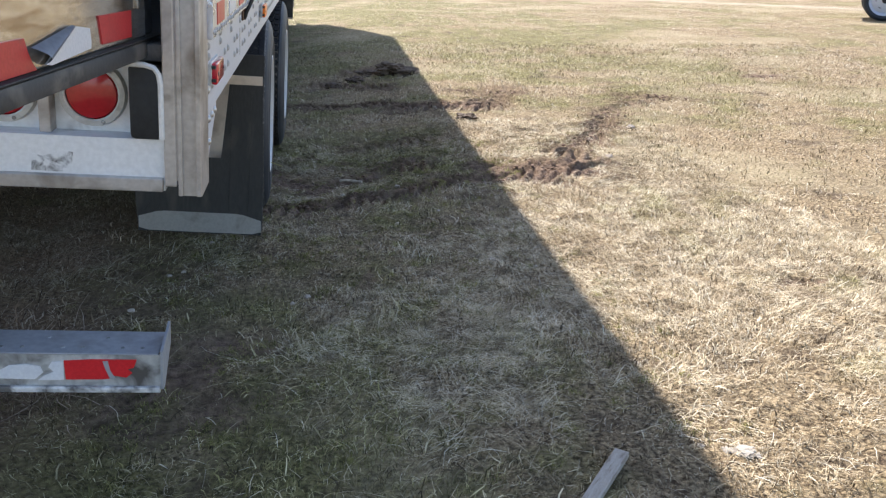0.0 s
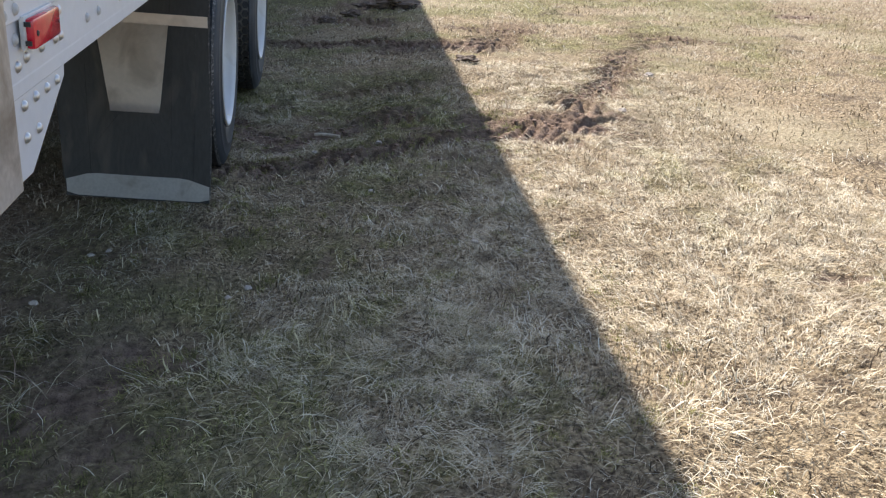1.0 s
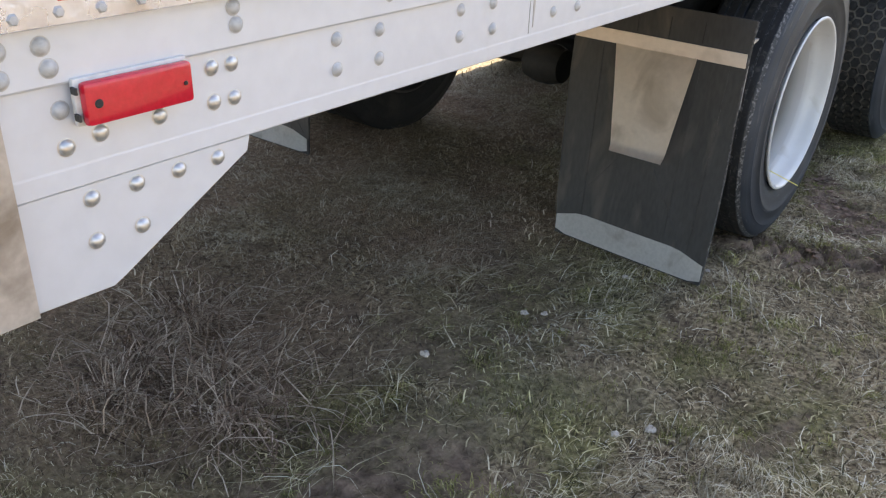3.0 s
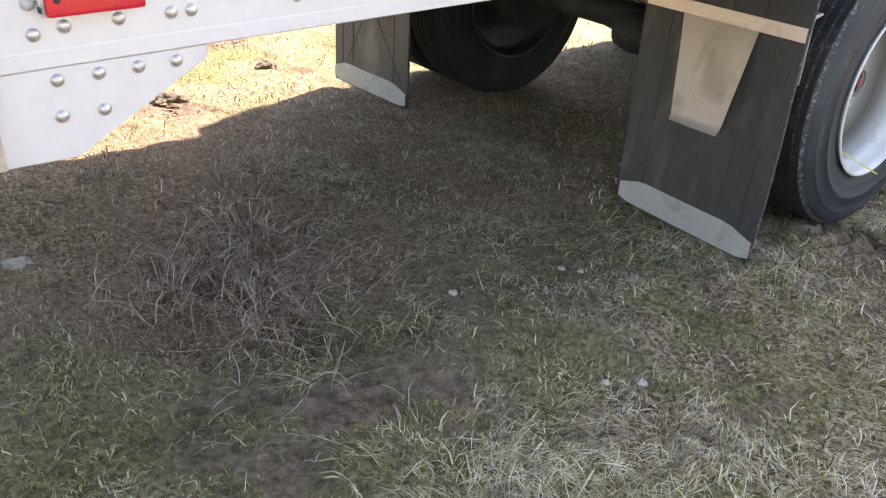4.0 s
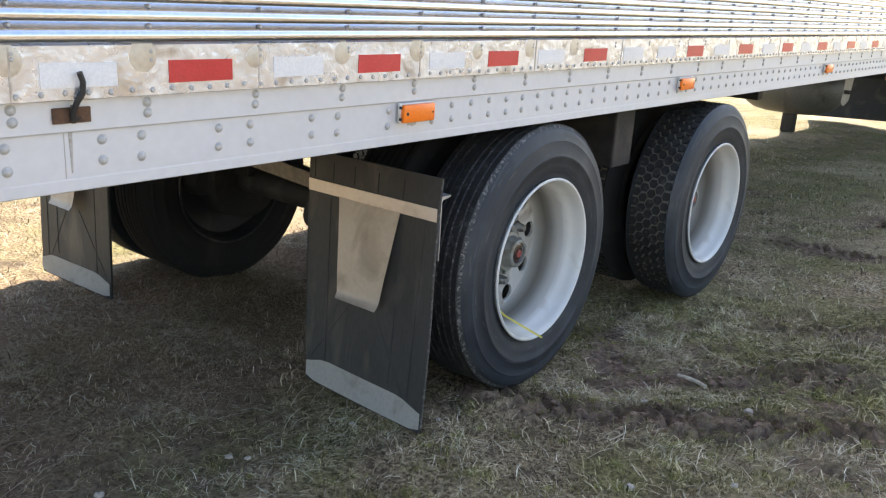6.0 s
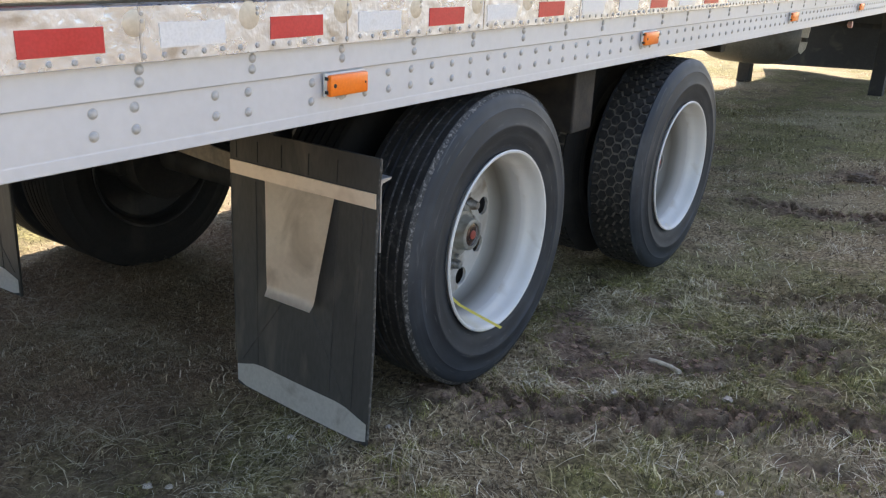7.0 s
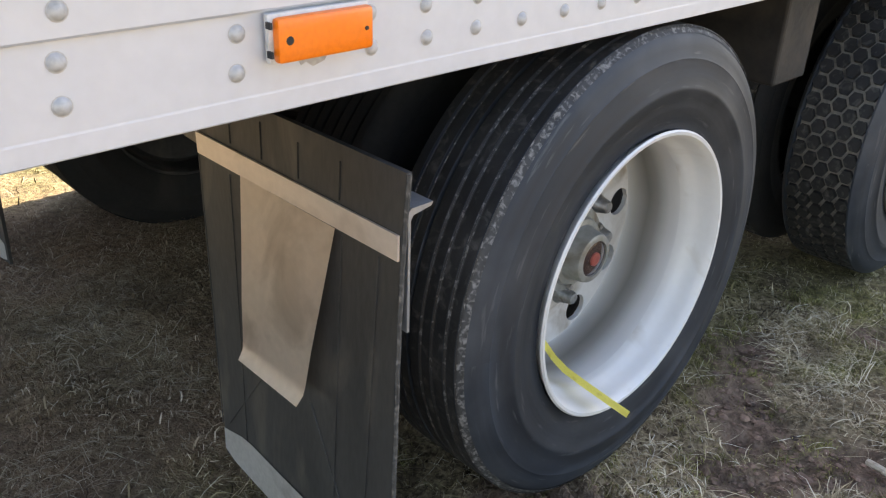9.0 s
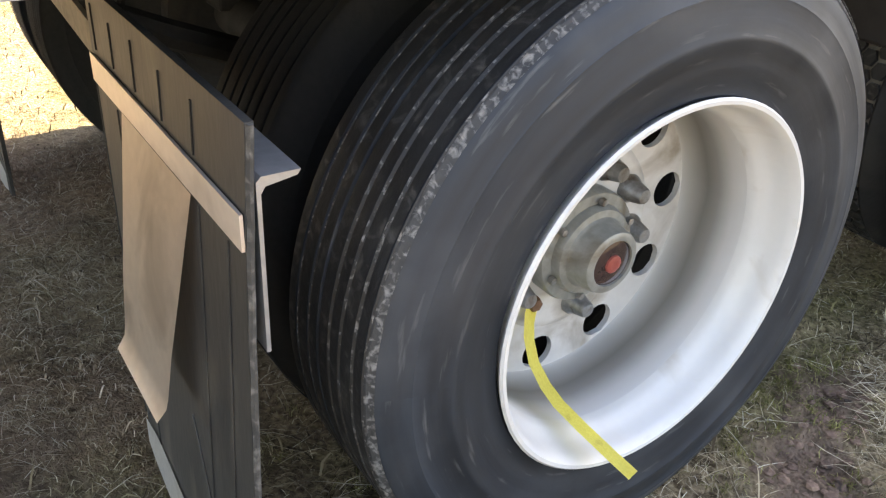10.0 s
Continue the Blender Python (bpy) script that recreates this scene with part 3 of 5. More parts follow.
def build_ground():
    xs, ys = steps(-2.2, 2.2, 0.017, 900, 1.06), steps(1.5, 8.4, 0.017, 900, 1.06)
    X, Y = np.meshgrid(xs, ys)
    x, y = X.ravel(), Y.ravel()
    z = height(x, y)
    w, k = len(xs), len(ys)
    i = (np.arange(k - 1)[:, None] * w + np.arange(w - 1)[None, :]).ravel()
    faces = np.stack([i, i + 1, i + w + 1, i + w], 1)
    me = bpy.data.meshes.new("ground")
    me.vertices.add(len(x))
    me.vertices.foreach_set("co", np.stack([x, y, z], 1).astype(np.float32).ravel())
    me.loops.add(faces.size)
    me.loops.foreach_set("vertex_index", faces.astype(np.int32).ravel())
    me.polygons.add(len(faces))
    me.polygons.foreach_set("loop_start", (np.arange(len(faces)) * 4).astype(np.int32))
    me.update(calc_edges=True)
    me.shade_smooth()
    a = me.attributes.new("soil", "FLOAT", "POINT")
    a.data.foreach_set("value", np.clip(soil_at(x, y) * (0.8 + 0.6 * vnoise(x * 31, y * 31, 12)), 0, 1).astype(np.float32))
    a = me.attributes.new("dust", "FLOAT", "POINT")
    a.data.foreach_set("value", dust_at(x, y).astype(np.float32))
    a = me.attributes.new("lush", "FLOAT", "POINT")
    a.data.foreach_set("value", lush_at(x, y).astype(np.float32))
    road = np.clip(1.3 - np.abs((1.10 * x + y) / 1.487 - 27.6 + 0.5 * (vnoise(x * 0.5, y * 0.5, 4) - 0.5)) / 0.75, 0, 1) * 0.8
    a = me.attributes.new("track", "FLOAT", "POINT")
    a.data.foreach_set("value", road.astype(np.float32))
    me.materials.append(GROUND)
    return tagged(new("ground", me), "dry matted field turf with churned brown wheel ruts", "ground", kind="structure")


def build_blades(name, label, mat, count, x0, x1, y0, y1, length, rise, width, seed, clump=0.0, centre=None, spread=0.2, bend=0.45):
    rs = np.random.RandomState(seed)
    if centre is None:
        x, y = rs.uniform(x0, x1, count), rs.uniform(y0, y1, count)
        field = 0.30 + 0.9 * vnoise(x * 5.5, y * 5.5, 21)
        if clump:
            big = vnoise(x * 1.3, y * 1.3, 22) * 0.55 + vnoise(x * 4.1, y * 4.1, 23) * 0.45
            sunny = np.clip((x - 0.6) / 0.9, 0, 1) * 0.30
            field = np.clip((big + sunny - 0.42) * 3.4, 0.07, 1) ** clump * np.clip(2.4 * vnoise(x * 13, y * 13, 24) - 0.25, 0.1, 1)
        keep = (rs.rand(count) < field * (1 - 0.4 * dust_at(x, y))) & (soil_at(x, y) < 0.22 + 0.5 * rs.rand(count))
        x, y = x[keep], y[keep]
    else:
        c = np.array(centre)[rs.randint(0, len(centre), count)]
        r = spread * np.abs(rs.normal(0, 0.5, count))
        a = rs.uniform(0, math.tau, count)
        x, y = c[:, 0] + r * np.cos(a), c[:, 1] + r * np.sin(a)
    k = len(x)
    comb = vnoise(x * 0.9, y * 0.9, 31) * math.tau * 1.5
    th = np.where(rs.rand(k) < 0.35, comb + rs.normal(0, 0.6, k), rs.uniform(0, math.tau, k))
    L = length * rs.uniform(0.25, 1.0, k) * (0.6 + 0.8 * vnoise(x * 2, y * 2, 33))
    up = rise * rs.uniform(0.05, 1.0, k) ** 1.8
    w = width * rs.uniform(0.55, 1.25, k)
    curl = rs.normal(0, bend, k)
    z0 = height(x, y) - 0.003
    px, py = -np.sin(th) * w / 2, np.cos(th) * w / 2
    pts, cx, cy, a = [(x, y, z0)], x, y, th
    for f, hz in ((0.33, 0.7), (0.34, 1.0), (0.33, None)):
        cx, cy, a = cx + np.cos(a) * L * f, cy + np.sin(a) * L * f, a + curl
        pts.append((cx, cy, z0 + 0.006 + (up * hz if hz else up * rs.uniform(0.1, 1.3, k))))
    rows = []
    for (qx, qy, qz), wf in zip(pts[:3], (1.0, 0.95, 0.8)):
        rows += [np.stack((qx - px * wf, qy - py * wf, qz), 1), np.stack((qx + px * wf, qy + py * wf, qz), 1)]
    rows.append(np.stack(pts[3], 1))
    co = np.stack(rows, 1)
    base = np.arange(k)[:, None] * 7
    loops = base + np.array([0, 1, 3, 2, 2, 3, 5, 4, 4, 5, 6])[None, :]
    me = bpy.data.meshes.new(name)
    me.vertices.add(k * 7)
    me.vertices.foreach_set("co", co.astype(np.float32).ravel())
    me.loops.add(k * 11)
    me.loops.foreach_set("vertex_index", loops.astype(np.int32).ravel())
    me.polygons.add(k * 3)
    me.polygons.foreach_set("loop_start", (np.arange(k)[:, None] * 11 + np.array([0, 4, 8])[None, :]).astype(np.int32).ravel())
    me.update(calc_edges=True)
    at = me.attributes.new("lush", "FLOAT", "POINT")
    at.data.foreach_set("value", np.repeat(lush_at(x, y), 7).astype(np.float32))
    at = me.attributes.new("dust", "FLOAT", "POINT")
    at.data.foreach_set("value", np.repeat(0.95 * dust_at(x, y), 7).astype(np.float32))
    me.materials.append(mat)
    return tagged(new(name, me), label, "grass", kind="stuff")


# ---- ground ----
build_ground()

# ---- trailer: body ----
trailer = tagged(empty("semi_trailer", pose(-0.4945, -0.0205, -0.0877, 1.482, 3.5, 0.101)),
                 "long aluminium box semi-trailer with corrugated sides, parked leaning on grass", "trailer")
REAR, NOSE, RIGHT, LEFT, TOP, FAR = 2.10, 18.2, 0.200, -2.41, 4.06, -2.209
SEAMS = [2.25 + 1.2 * i for i in range(14)]

# polished ribs on the near side: rounded bands parted by narrow grooves
prof = []
z = 1.330
while z < TOP - 0.12:
    prof += [(RIGHT - 0.007, z), (RIGHT - 0.002, z + 0.003), (RIGHT + 0.006, z + 0.008), (RIGHT + 0.0105, z + 0.014), (RIGHT + 0.012, z + 0.0205), (RIGHT + 0.0105, z + 0.027), (RIGHT + 0.006, z + 0.033), (RIGHT - 0.003, z + 0.0375)]
    z += 0.040
prof += [(RIGHT, TOP - 0.08)]
part("corrugated_side", extrude_y(B(), prof, [2.22] + SEAMS[1:] + [NOSE], closed=False), POLISHED, trailer, "polished corrugated aluminium side skin", smooth=True)
bm = B()
extrude_y(bm, [(RIGHT - 0.004, 1.224), (RIGHT, 1.226), (RIGHT, 1.332), (RIGHT - 0.012, 1.334), (RIGHT - 0.03, 1.30), (RIGHT - 0.03, 1.224)], [2.22, NOSE])
part("lower_side_panel", bm, PANEL, trailer, "bright dented aluminium panel above the rail")
part("left_wall", box(B(), LEFT, LEFT + 0.04, 2.22, NOSE, 1.2, TOP - 0.02), WALL, trailer)
part("inner_lining", box(B(), RIGHT - 0.05, RIGHT - 0.034, 2.22, NOSE - 0.05, 1.24, TOP - 0.06), WALL, trailer)
part("front_wall", box(B(), LEFT, RIGHT - 0.012, NOSE, NOSE + 0.06, 1.0, TOP, 0.02), WALL, trailer)
part("roof", box(B(), LEFT, RIGHT, 2.14, NOSE + 0.05, TOP - 0.04, TOP + 0.02, 0.015), WALL, trailer)
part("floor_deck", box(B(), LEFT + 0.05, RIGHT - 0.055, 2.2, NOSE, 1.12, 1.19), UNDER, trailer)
part("top_rail", box(B(), RIGHT - 0.02, RIGHT + 0.012, 2.22, NOSE, TOP - 0.13, TOP - 0.05, 0.004), RAIL, trailer)

# side rail with its stepped face and bottom flange
RAIL_PROFILE = [(0.178, 1.224), (0.180, 1.222), (0.180, 1.159), (0.178, 1.156), (0.172, 1.157), (0.172, 1.058), (0.1724, 1.055), (0.1726, 1.032), (0.171, 1.030), (0.120, 1.030), (0.120, 1.037), (0.160, 1.040), (0.160, 1.224)]
rail = part("side_rail", extrude_y(B(), RAIL_PROFILE, [2.222, 6.2, NOSE]), RAIL, trailer, "pale brushed aluminium side rail")
part("side_rail", extrude_y(B(), [(FAR - x, z) for x, z in RAIL_PROFILE][::-1], [2.222, NOSE]), RAIL, trailer)
part("rail_joint", box(B(), 0.1722, 0.1732, 3.238, 3.2392, 1.06, 1.162), RIVET, rail)

# rivets
rivet_bm = lathe(B(), [(0.0, 0.0068), (0.0050, 0.0060), (0.0085, 0.0036), (0.0100, 0.0008), (0.0116, 0.0004)], 14, 0, 0)
first = part("rivet", rivet_bm, RIVET, rail, smooth=True)
rivet_me = first.data
bright_me = rivet_me.copy()
bright_me.materials[0] = STEEL_RIVET
first.matrix_basis = pose(0.172, 2.296, 1.126)
spots = [(0.172, 2.297, 1.083), (0.180, 2.284, 1.203), (0.180, 2.286, 1.176), (0.180, 2.236, 1.203), (0.180, 2.234, 1.175),
         (0.172, 2.502, 1.134), (0.172, 2.502, 1.090), (0.172, 2.535, 1.134), (0.172, 2.535, 1.090), (0.172, 2.42, 1.090), (0.172, 2.34, 1.090)]
y = 2.726
while y < 4.3:
    for yy in (y, y + 0.093):
        if not 4.27 < yy < 4.41:
            spots += [(0.172, yy, 1.134), (0.172, yy, 1.089)]
    y += 0.2985
spots += [(0.172, 4.417, 1.134), (0.172, 4.417, 1.089)]
y = 4.5165
while y < 13.0:
    spots += [(0.172, y, 1.134), (0.172, y, 1.089)]
    y += 0.0995
y = 2.54
while y < 13.0:
    spots += [(0.180, y, 1.208), (0.180, y, 1.185)]
    y += 0.2965
rs = random.Random(4)
for x, y, z in spots:
    ob = new("rivet", bright_me if y < 2.6 and z < 1.15 else rivet_me)
    ob.parent = rail
    ob.matrix_basis = pose(x, y + rs.uniform(-0.002, 0.002), z + rs.uniform(-0.0015, 0.0015), rs.uniform(0, 360))

bm = B()
y = 2.25
while y < 17:
    lathe(bm, [(0.0, RIGHT + 0.0045), (0.005, RIGHT + 0.0035), (0.0075, RIGHT - 0.001)], 6, y, 1.2385 + rs.uniform(-0.002, 0.002))
    y += 0.0492
for i in range(40):
    y = 2.54 + 0.2965 * i
    for z in (1.318, 1.300 + 0.004 * (i % 3)):
        lathe(bm, [(0.0, RIGHT + 0.0035), (0.004, RIGHT + 0.0028), (0.0062, RIGHT - 0.002)], 6, y, z)
    for z in (1.3710, 1.4110, 1.4510, 1.4910, 1.5310):
        lathe(bm, [(0.0, RIGHT + 0.0035), (0.0035, RIGHT + 0.002), (0.0045, RIGHT - 0.008)], 6, y, z)
tagged(part("riveting", bm, RIVET, trailer, "rows of small bright rivet heads", smooth=True), kind="stuff")
bm = B()
for y in (3.125, 3.72, 4.315, 4.93, 5.56, 6.20, 7.45, 8.70):
    box(bm, RIGHT - 0.002, RIGHT + 0.0015, y, y + 0.004, 1.228, 1.331)
part("panel_seam", bm, FRAME, trailer)
for i, y in enumerate((2.825, 3.12, 3.41, 3.705, 4.00, 4.298, 4.595, 4.89, 5.19)):
    r = 0.028 + 0.004 * (i % 3)
    part("panel_dent", lathe(B(), [(0.0, RIGHT + 0.0014), (r * 0.7, RIGHT + 0.0012), (r, RIGHT - 0.0004)], 18, y + 0.004 * (i % 2), 1.300 + 0.004 * (i % 3)), DENT, trailer, smooth=True)

# reflective tape
TAPE = [(2.594, 2.760, 0), (2.886, 3.056, 1), (3.184, 3.348, 0), (3.472, 3.642, 1), (3.767, 3.931, 0), (4.060, 4.230, 1), (4.360, 4.530, 0), (4.655, 4.825, 1), (4.950, 5.120, 0),
        (5.265, 5.440, 1), (5.580, 5.755, 0), (5.890, 6.070, 0), (6.197, 6.377, 1), (6.515, 6.700, 0), (6.840, 7.030, 1), (7.185, 7.374, 0), (7.510, 7.690, 1), (7.845, 8.040, 0), (8.180, 8.374, 1)]
y = 8.515
for i in range(27):
    TAPE.append((y, y + 0.19, i % 2))
    y += 0.335
for y0, y1, red in [(2.30, 2.46, 1)] + TAPE:
    bm = slab(B(), [(y0, 1.250), (y1, 1.250 + rs.uniform(-0.001, 0.001)), (y1 + rs.uniform(-0.002, 0.002), 1.298), (y0 + rs.uniform(-0.002, 0.002), 1.299)], "x", RIGHT - 0.001, RIGHT + 0.0016)
    part("reflective_tape", bm, RED_TAPE if red else WHITE_TAPE, trailer, "red reflective tape" if red else "white reflective tape")


def marker_lamp(y0, y1, z0, z1, lens_mat, label):
    base = part("marker_lamp", box(B(), 0.177, 0.186, y0 - 0.005, y1 + 0.001, z0 - 0.001, z1 + 0.0035, 0.002), WHITE_PLASTIC, trailer, label, smooth=True)
    h = (z1 - z0)
    bm = box(B(), 0.184, 0.1993, y0, y1, z0, z1, 0.0055)
    part("lens", bm, lens_mat, base, smooth=True)
    for yy, rr in ((y0 + 0.016, 0.0065), (y1 - 0.012, 0.0035)):
        part("screw", lathe(B(), [(0.0, 0.2007), (rr * 0.7, 0.2007), (rr, 0.198)], 10, yy, z0 + h * 0.5), BLACK, base)
    for zz in (z0 + 0.008, z1 - 0.012):
        part("socket_hole", box(B(), 0.186, 0.196, y0 - 0.0085, y0 - 0.0055, zz, zz + 0.008), BLACK, base)


marker_lamp(2.313, 2.457, 1.107, 1.158, RED_LENS, "red side marker lamp")
for y in (4.259, 6.195, 8.48, 10.5):
    marker_lamp(y, y + 0.143, 1.096, 1.150, AMBER_LENS, "amber side marker lamp")

for y in (4.265, 6.195):
    part("rust_stain", slab(B(), [(y + 0.035, 1.095), (y + 0.085, 1.095), (y + 0.078, 1.084), (y + 0.06, 1.079), (y + 0.05, 1.086), (y + 0.042, 1.083)], "x", 0.1712, 0.1724), STAIN, trailer, "tan stain below the marker lamp")

# hook on its rusty plate
plate = part("hook_plate", box(B(), 0.1795, 0.186, 3.212, 3.294, 1.176, 1.208, 0.002), RUST, trailer, "rusty hook plate")
part("hook", tube(B(), [(0.188, 3.252, 1.182), (0.194, 3.252, 1.203), (0.202, 3.256, 1.220), (0.210, 3.265, 1.240), (0.212, 3.266, 1.262), (0.213, 3.259, 1.281)], 0.0062, 8), BLACK, plate, smooth=True)
part("hook_rib", box(B(), 0.186, 0.192, 3.249, 3.257, 1.176, 1.214, 0.001), RUST, plate)
part("rust_streak", slab(B(), [(3.248, 1.155), (3.257, 1.155), (3.256, 1.11), (3.254, 1.07), (3.251, 1.07), (3.250, 1.11)], "x", 0.1715, 0.1726), STAIN, plate, "grey-brown streak below the hook")
lamp = part("hanging_lamp", lathe(B(), [(0.0, 0.075), (0.022, 0.08), (0.028, 0.09), (0.028, 0.115), (0.0, 0.12)], 12, 10.74, 0.965), PINK_LAMP, trailer, "small pale lamp under the rail", smooth=True)

# ---- trailer: rear frame ----
before_rear = set(bpy.data.objects)
post = part("corner_post", extrude_y(B(), [(0.152, 0.892), (0.206, 0.892), (0.206, TOP), (0.152, TOP)], [REAR, 2.222]), FRAME, trailer, "weathered metal corner post")
bm = B()
box(bm, 0.122, 0.150, REAR - 0.012, 2.18, 0.915, TOP, 0.004)
part("post_channel", bm, FRAME, post)
for x0, x1 in ((0.1525, 0.163), (0.194, 0.2055)):
    part("post_lip", box(B(), x0, x1, REAR - 0.010, REAR + 0.002, 0.893, TOP - 0.02, 0.002), FRAME, post)
part("weld_bead", tube(B(), [(0.151, REAR - 0.004 - 0.002 * (i % 2), 0.93 + 0.012 * i) for i in range(60)], 0.004, 6), FRAME, post, smooth=True)
lp = part("corner_post", box(B(), LEFT - 0.006, LEFT + 0.08, REAR, 2.222, 0.892, TOP, 0.004), FRAME, trailer)
gusset = part("corner_bracket", slab(B(), [(2.223, 0.886), (2.331, 0.883), (2.345, 0.892), (2.556, 1.006), (2.562, 1.0295), (2.223, 1.0295)], "x", 0.158, 0.168, 0.002), RAIL, trailer, "pale riveted corner bracket plate")
for y, z in ((2.318, 1.010), (2.380, 1.011), (2.442, 1.011), (2.504, 1.011), (2.316, 0.954), (2.380, 0.953)):
    ob = new("rivet", bright_me)
    ob.parent = gusset
    ob.matrix_basis = pose(0.168, y, z) @ Matrix.Diagonal((1.15, 1.0, 1.0, 1))
sill = part("rear_sill", extrude_y(B(), [(0.121, 0.902), (0.121, 0.938), (0.121, 0.944), (0.121, 1.022), (LEFT + 0.08, 1.022), (LEFT + 0.08, 0.902)], [REAR, 2.20]), SILL, trailer, "scuffed white rear sill beam")
part("paint_scrape", slab(B(), [(-0.176, 0.940), (-0.12, 0.938), (-0.088, 0.941), (-0.082, 0.985), (-0.105, 0.988), (-0.123, 0.980), (-0.15, 0.974), (-0.172, 0.978)], "y", 2.0993, 2.1005), SCRAPE, sill, "dark speckled scrape")
part("sill_lip", box(B(), LEFT + 0.08, 0.118, REAR - 0.014, REAR + 0.01, 0.902, 0.934, 0.003), FRAME, sill)
part("lamp_panel", box(B(), LEFT + 0.08, 0.121, 2.165, 2.185, 1.022, 1.2), SILL, trailer, "white panel behind the tail lamps")
part("door_header_sill", box(B(), LEFT + 0.08, 0.121, REAR + 0.01, 2.2, 1.196, 1.235, 0.004), SEAL, trailer)
for i in range(5):
    cx, cz = -0.047 - 0.197 * i, 1.110

    def ring(profile, n=28):
        b = B()
        lathe(b, profile, n, 0, 0)
        bmesh.ops.transform(b, matrix=Matrix.Translation((cx, 2.165, cz)) @ Matrix.Rotation(radians(-90), 4, "Z"), verts=b.verts)
        return b
    tl = part("tail_lamp", ring([(0.059, 0.016), (0.063, 0.019), (0.074, 0.017), (0.078, 0.0)]), RING, trailer, "round red tail lamp in a white ring", smooth=True)
    part("lens", ring([(0.0, 0.026), (0.032, 0.0245), (0.055, 0.019), (0.061, 0.008)]), TAIL_LENS, tl, smooth=True)
    for a in (50, 170, 290):
        b = B()
        lathe(b, [(0.0, 0.021), (0.004, 0.0205), (0.0055, 0.017)], 8, 0.068 * math.cos(radians(a)), 0.068 * math.sin(radians(a)))
        bmesh.ops.transform(b, matrix=Matrix.Translation((cx, 2.165, cz)) @ Matrix.Rotation(radians(-90), 4, "Z"), verts=b.verts)
        part("screw", b, NUT, tl)
    part("lamp_divider", box(B(), cx - 0.112, cx - 0.086, REAR + 0.02, 2.165, 1.022, 1.196, 0.003), FRAME, trailer)
part("dock_bumper", box(B(), 0.048, 0.1185, 2.085, 2.166, 1.024, 1.19, 0.010), RUBBER, trailer, "black rubber dock bumper", smooth=True)
part("recess_lip", tube(B(), [(0.1185, 2.088, 1.026), (0.1185, 2.088, 1.15), (0.115, 2.088, 1.172), (0.105, 2.088, 1.186), (0.085, 2.088, 1.192), (0.02, 2.088, 1.193)], 0.0065, 8), SILL, trailer, smooth=True)

# right rear door, folded back
door_m = pose(0.0374, 2.1267, 1.2329 - 1.25 * 0.95, 0, 0, -97.11) @ Matrix.Diagonal((0.95, 1.0, 0.95, 1.0))
door = empty("rear_door", door_m, trailer)
tagged(door, "rear door swung open")
part("door_skin", box(B(), -0.022, 1.18, -0.01, 0.03, 1.246, 3.95, 0.006), DOOR, door, "shiny scratched door skin with the field's reflection in its colour")
part("door_core", box(B(), 0.01, 1.17, -0.05, -0.011, 1.22, 3.95), WALL, door)
# added dark strip: the shaded hinge gap between door and post
part("gap_shade_strip", box(B(), -0.085, -0.024, -0.02, 0.026, 1.25, 3.95, 0.006), SEAL, door, "dark strip for the shaded gap along the door edge")
part("door_seal", box(B(), -0.11, 1.18, -0.055, 0.042, 1.204, 1.244, 0.008), SEAL, door, "grey rubber seal along the door foot", smooth=True)
part("seal_lip", box(B(), -0.09, 1.18, 0.030, 0.044, 1.2445, 1.249, 0.002), RUBBER, door)
part("reflective_tape", slab(B(), [(0.082, 1.258), (0.252, 1.260), (0.268, 1.315), (0.080, 1.313)], "y", 0.029, 0.0325), RED_TAPE, door)
part("reflective_tape", slab(B(), [(0.547, 1.251), (0.84, 1.251), (0.84, 1.308), (0.586, 1.305), (0.575, 1.282), (0.562, 1.264)], "y", 0.029, 0.0325), RED_TAPE, door)
part("reflective_tape", slab(B(), [(0.88, 1.251), (1.06, 1.253), (1.06, 1.31), (0.88, 1.31)], "y", 0.029, 0.0325), WHITE_TAPE, door)
part("peeled_tape", slab(B(), [(0.523, 1.257), (0.501, 1.2525), (0.324, 1.261), (0.322, 1.272), (0.326, 1.298), (0.396, 1.308)], "y", 0.0345, 0.037), WHITE_TAPE, door, "white tape peeling off the door")
bm = B()
rows = []
for t in np.linspace(0, 1, 6):
    ha, ho = Vector((0.523 - 0.127 * t, 0.037, 1.2575 + 0.0505 * t)), Vector((0.567 - 0.162 * t, 0.034, 1.289 + 0.021 * t))
    rows.append([bm.verts.new(ha.lerp(ho, g) + Vector((0, 0.020 * (1 - 0.75 * t) * math.sin(math.pi * g), 0))) for g in np.linspace(0, 1, 7)])
for a, b in zip(rows, rows[1:]):
    for i in range(6):
        bm.faces.new((a[i], a[i + 1], b[i + 1], b[i]))
bmesh.ops.solidify(bm, geom=bm.faces[:], thickness=0.0012)
part("peeled_backing", bm, TAPE_BACK, door, "grey curled tape backing", smooth=True)
part("door_bolt", box(B(), 0.02, 0.045, 0.029, 0.036, 1.312, 1.334, 0.003), NUT, door)
part("left_door", box(B(), LEFT + 0.09, -1.10, REAR + 0.02, REAR + 0.07, 1.24, 3.95, 0.004), PANEL, trailer)

